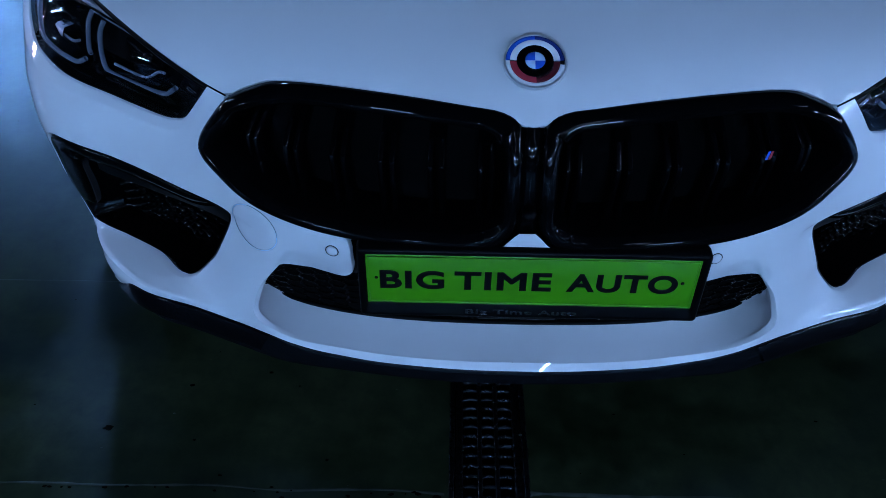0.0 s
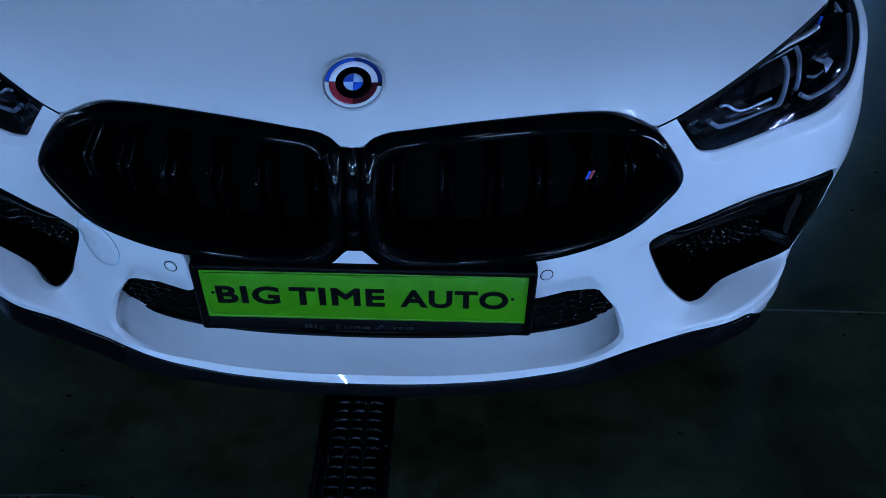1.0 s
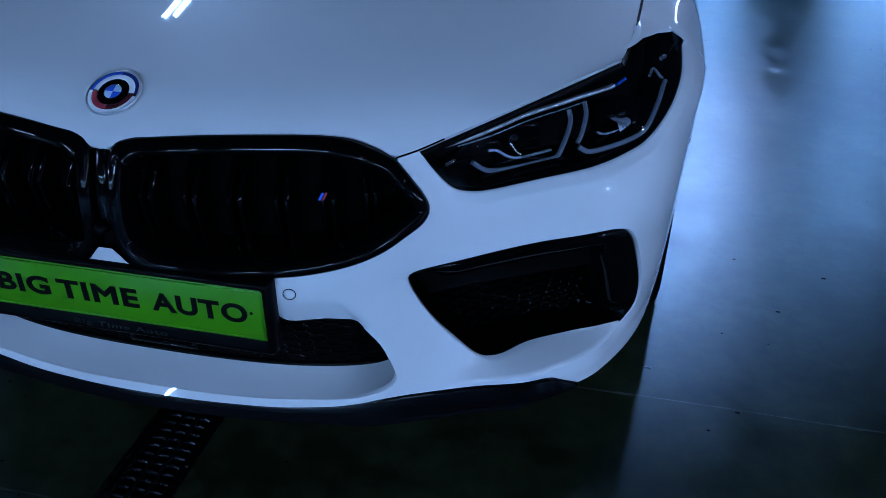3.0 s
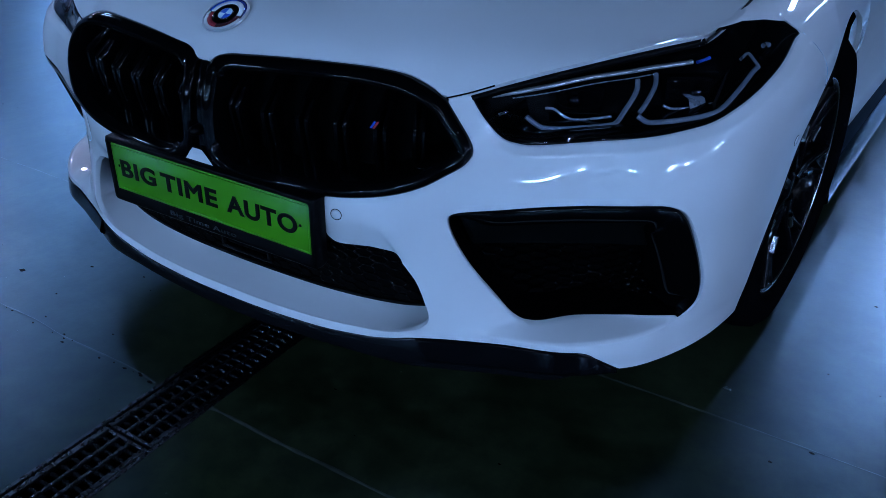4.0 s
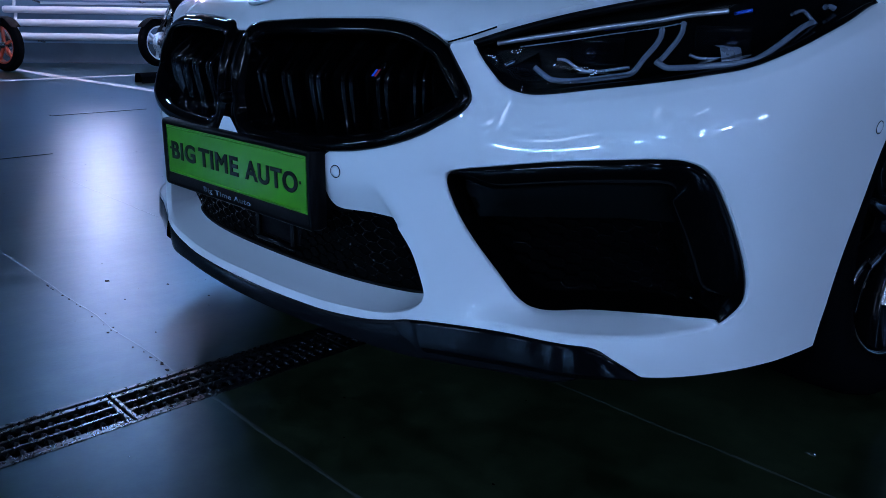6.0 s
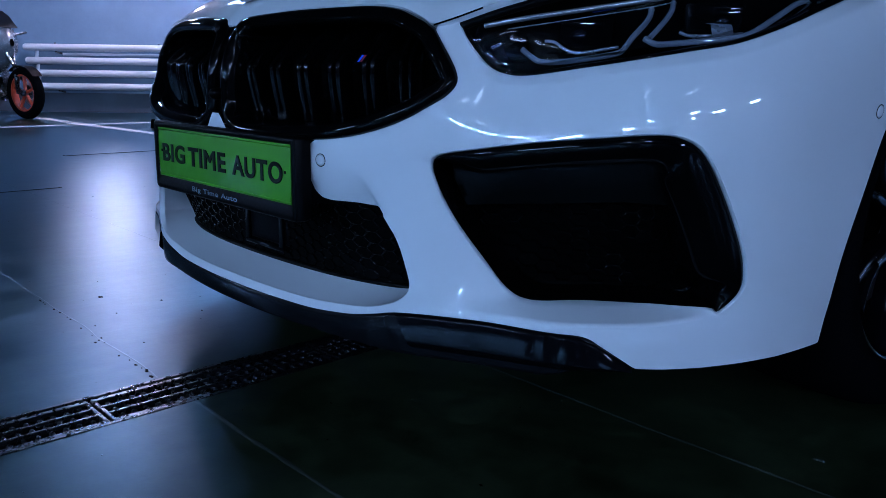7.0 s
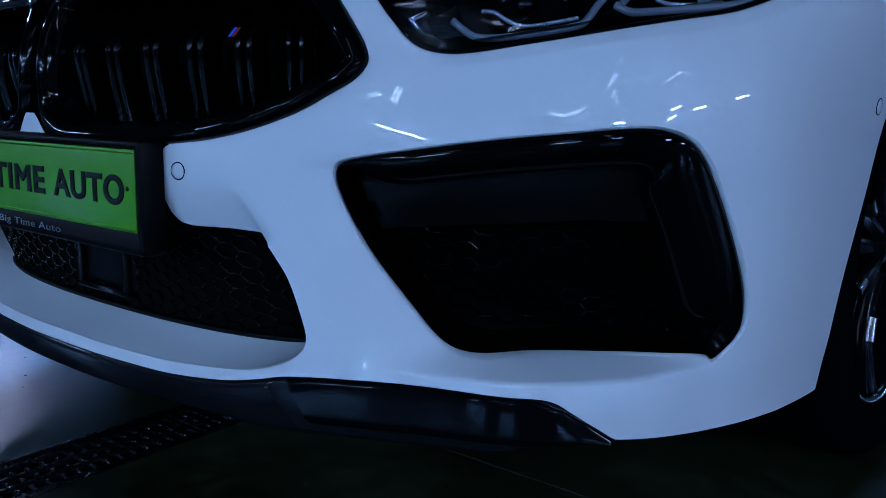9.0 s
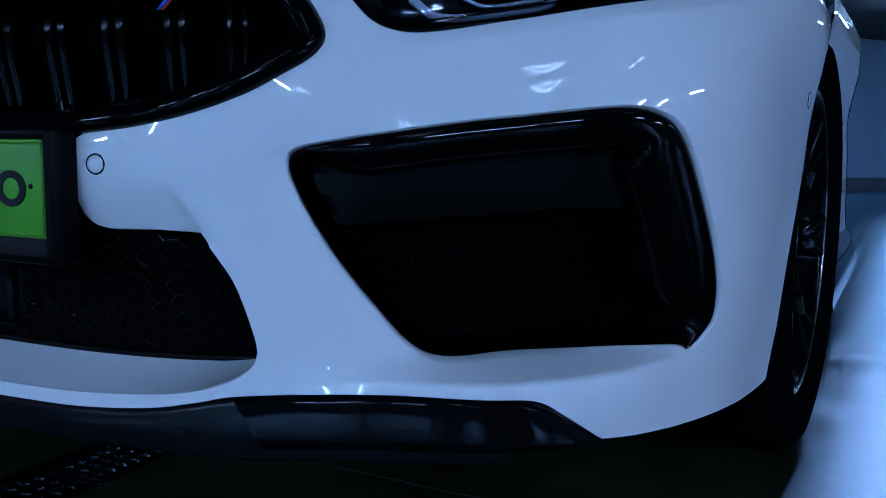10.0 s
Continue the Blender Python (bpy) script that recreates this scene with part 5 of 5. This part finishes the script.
# ---------------------------------------------------------------- motorcycles by the wall
def motorcycle(name, front, heading, steer, rim_mat, body_mat, spokes, label):
    """front: where the front wheel touches the floor; heading: the way from the front wheel to the rear one."""
    bike = thing(name, (front[0], front[1], 0), label=label, category="motorcycle", group="motorcycles by the wall")
    back = Vector((heading[0], heading[1], 0)).normalized()
    side = Vector((-back.y, back.x, 0))
    o = Vector((front[0], front[1], 0))

    def at(u, v, z):
        return tuple(o + back * u + side * v + Vector((0, 0, z)))

    def road_wheel(u, turn, nm):
        m = Matrix.Translation(o + back * u + Vector((0, 0, 0.31))) @ Matrix.Rotation(math.atan2(back.y, back.x) - math.pi / 2 + turn, 4, "Z")

        def mv(d):
            return [tuple(m @ Vector(p)) for p in d[0]], d[1]

        w = part(nm, mv(lathe([(-0.04, 0.205), (-0.045, 0.222), (-0.03, 0.212), (0.03, 0.212), (0.045, 0.222), (0.04, 0.205), (-0.04, 0.205)], 40)), rim_mat, bike, "cast rim")
        part("tyre", mv(lathe([(-0.045, 0.222), (-0.06, 0.25), (-0.05, 0.29), (-0.02, 0.309), (0.02, 0.309), (0.05, 0.29), (0.06, 0.25), (0.045, 0.222)], 44)), RUBBER, w, "black tyre")
        for k in range(spokes):
            a = 2 * math.pi * k / spokes + 0.3
            c, s = math.cos(a), math.sin(a)
            part("spoke", mv(loft([[(x, r * c - t * s, r * s + t * c) for x, t in ((-0.014, -0.016), (0.014, -0.016), (0.014, 0.016), (-0.014, 0.016))] for r in (0.03, 0.12, 0.21)], True)), rim_mat, w)
        part("hub", mv(lathe([(-0.06, 0.001), (-0.06, 0.035), (0.06, 0.035), (0.06, 0.001)], 16)), GRATE, w)
        part("brake_disc", mv(lathe([(0.062, 0.07), (0.062, 0.145), (0.066, 0.145), (0.066, 0.07)], 28)), STEEL, w)
        return m

    m = road_wheel(0, steer, "front_wheel")
    road_wheel(1.40, 0, "rear_wheel")
    for v in (-0.09, 0.09):
        low, top = m @ Vector((v, 0, 0.0)), Vector(at(0.28, v, 0.92))
        part("fork_leg", tube([low, low.lerp(top, 0.5)], 0.027, 10), GRATE, bike, "dark fork slider")
        part("fork_tube", tube([low.lerp(top, 0.45), top], 0.021, 10), BRIGHT, bike, "bright fork tube")
    guard = [[tuple(m @ Vector((x, 0.33 * math.sin(a), 0.33 * math.cos(a)))) for x in (-0.065, -0.04, 0.04, 0.065)] for a in np.linspace(-0.9, 0.7, 9)]
    part("front_mudguard", loft(guard), SATIN, bike, "black mudguard")
    body = []
    for u, w, z0, z1 in ((0.16, 0.03, 0.86, 0.95), (0.22, 0.13, 0.70, 1.10), (0.40, 0.17, 0.55, 1.06), (0.62, 0.16, 0.62, 1.02), (0.90, 0.13, 0.72, 0.88), (1.25, 0.10, 0.78, 0.92), (1.60, 0.04, 0.88, 0.98)):
        body.append([at(u, w * c, (z0 + z1) / 2 + (z1 - z0) / 2 * s) for c, s in ((math.cos(a), math.sin(a)) for a in (2 * math.pi * k / 14 for k in range(14)))])
    part("fairing", loft(body, True), body_mat, bike, "smooth fairing, tank and tail")
    part("screen", loft([[at(u, v, z) for v in (-w, -w / 2, w / 2, w)] for u, w, z in ((0.20, 0.13, 1.08), (0.30, 0.10, 1.22), (0.36, 0.06, 1.28))]), PANE, bike, "smoked screen")
    part("engine", loft([[at(u, w * c, 0.45 + h * s) for c, s in ((math.cos(a), math.sin(a)) for a in (2 * math.pi * k / 10 for k in range(10)))] for u, w, h in ((0.42, 0.02, 0.05), (0.46, 0.17, 0.2), (0.66, 0.2, 0.23), (0.88, 0.17, 0.2), (0.94, 0.02, 0.05))], True), GRATE, bike, "dark engine block")
    part("seat", loft([[at(u, w * c, z + 0.05 * s) for c, s in ((math.cos(a), math.sin(a)) for a in (2 * math.pi * k / 10 for k in range(10)))] for u, w, z in ((0.86, 0.03, 0.88), (0.95, 0.13, 0.86), (1.2, 0.13, 0.88), (1.32, 0.04, 0.93))], True), SATIN, bike, "black seat")
    part("swing_arm", tube([at(0.85, 0.1, 0.4), at(1.4, 0.1, 0.31)], 0.03, 8), GRATE, bike)
    part("handlebar", tube([at(0.34, -0.34, 1.04), at(0.27, -0.1, 1.0), at(0.27, 0.1, 1.0), at(0.34, 0.34, 1.04)], 0.014, 8), GRATE, bike)
    part("side_stand", tube([at(0.8, 0.12, 0.35), at(0.85, 0.28, 0.012)], 0.012, 6), GRATE, bike)
    part("exhaust", tube([at(0.6, -0.15, 0.25), at(0.95, -0.18, 0.3), at(1.3, -0.2, 0.45)], 0.05, 12), DARK_CHROME, bike)


motorcycle("motorcycle", (-9.2, 2.26), (-0.93, -0.36), math.radians(-3), ORANGE, GREY, 5, "grey motorcycle with orange-red wheel rims parked by the wall")
motorcycle("motorcycle", (-9.05, 4.10), (0.62, 0.78), math.radians(52), PIPE, SATIN, 3, "black motorcycle with pale three-spoke wheels parked by the wall")
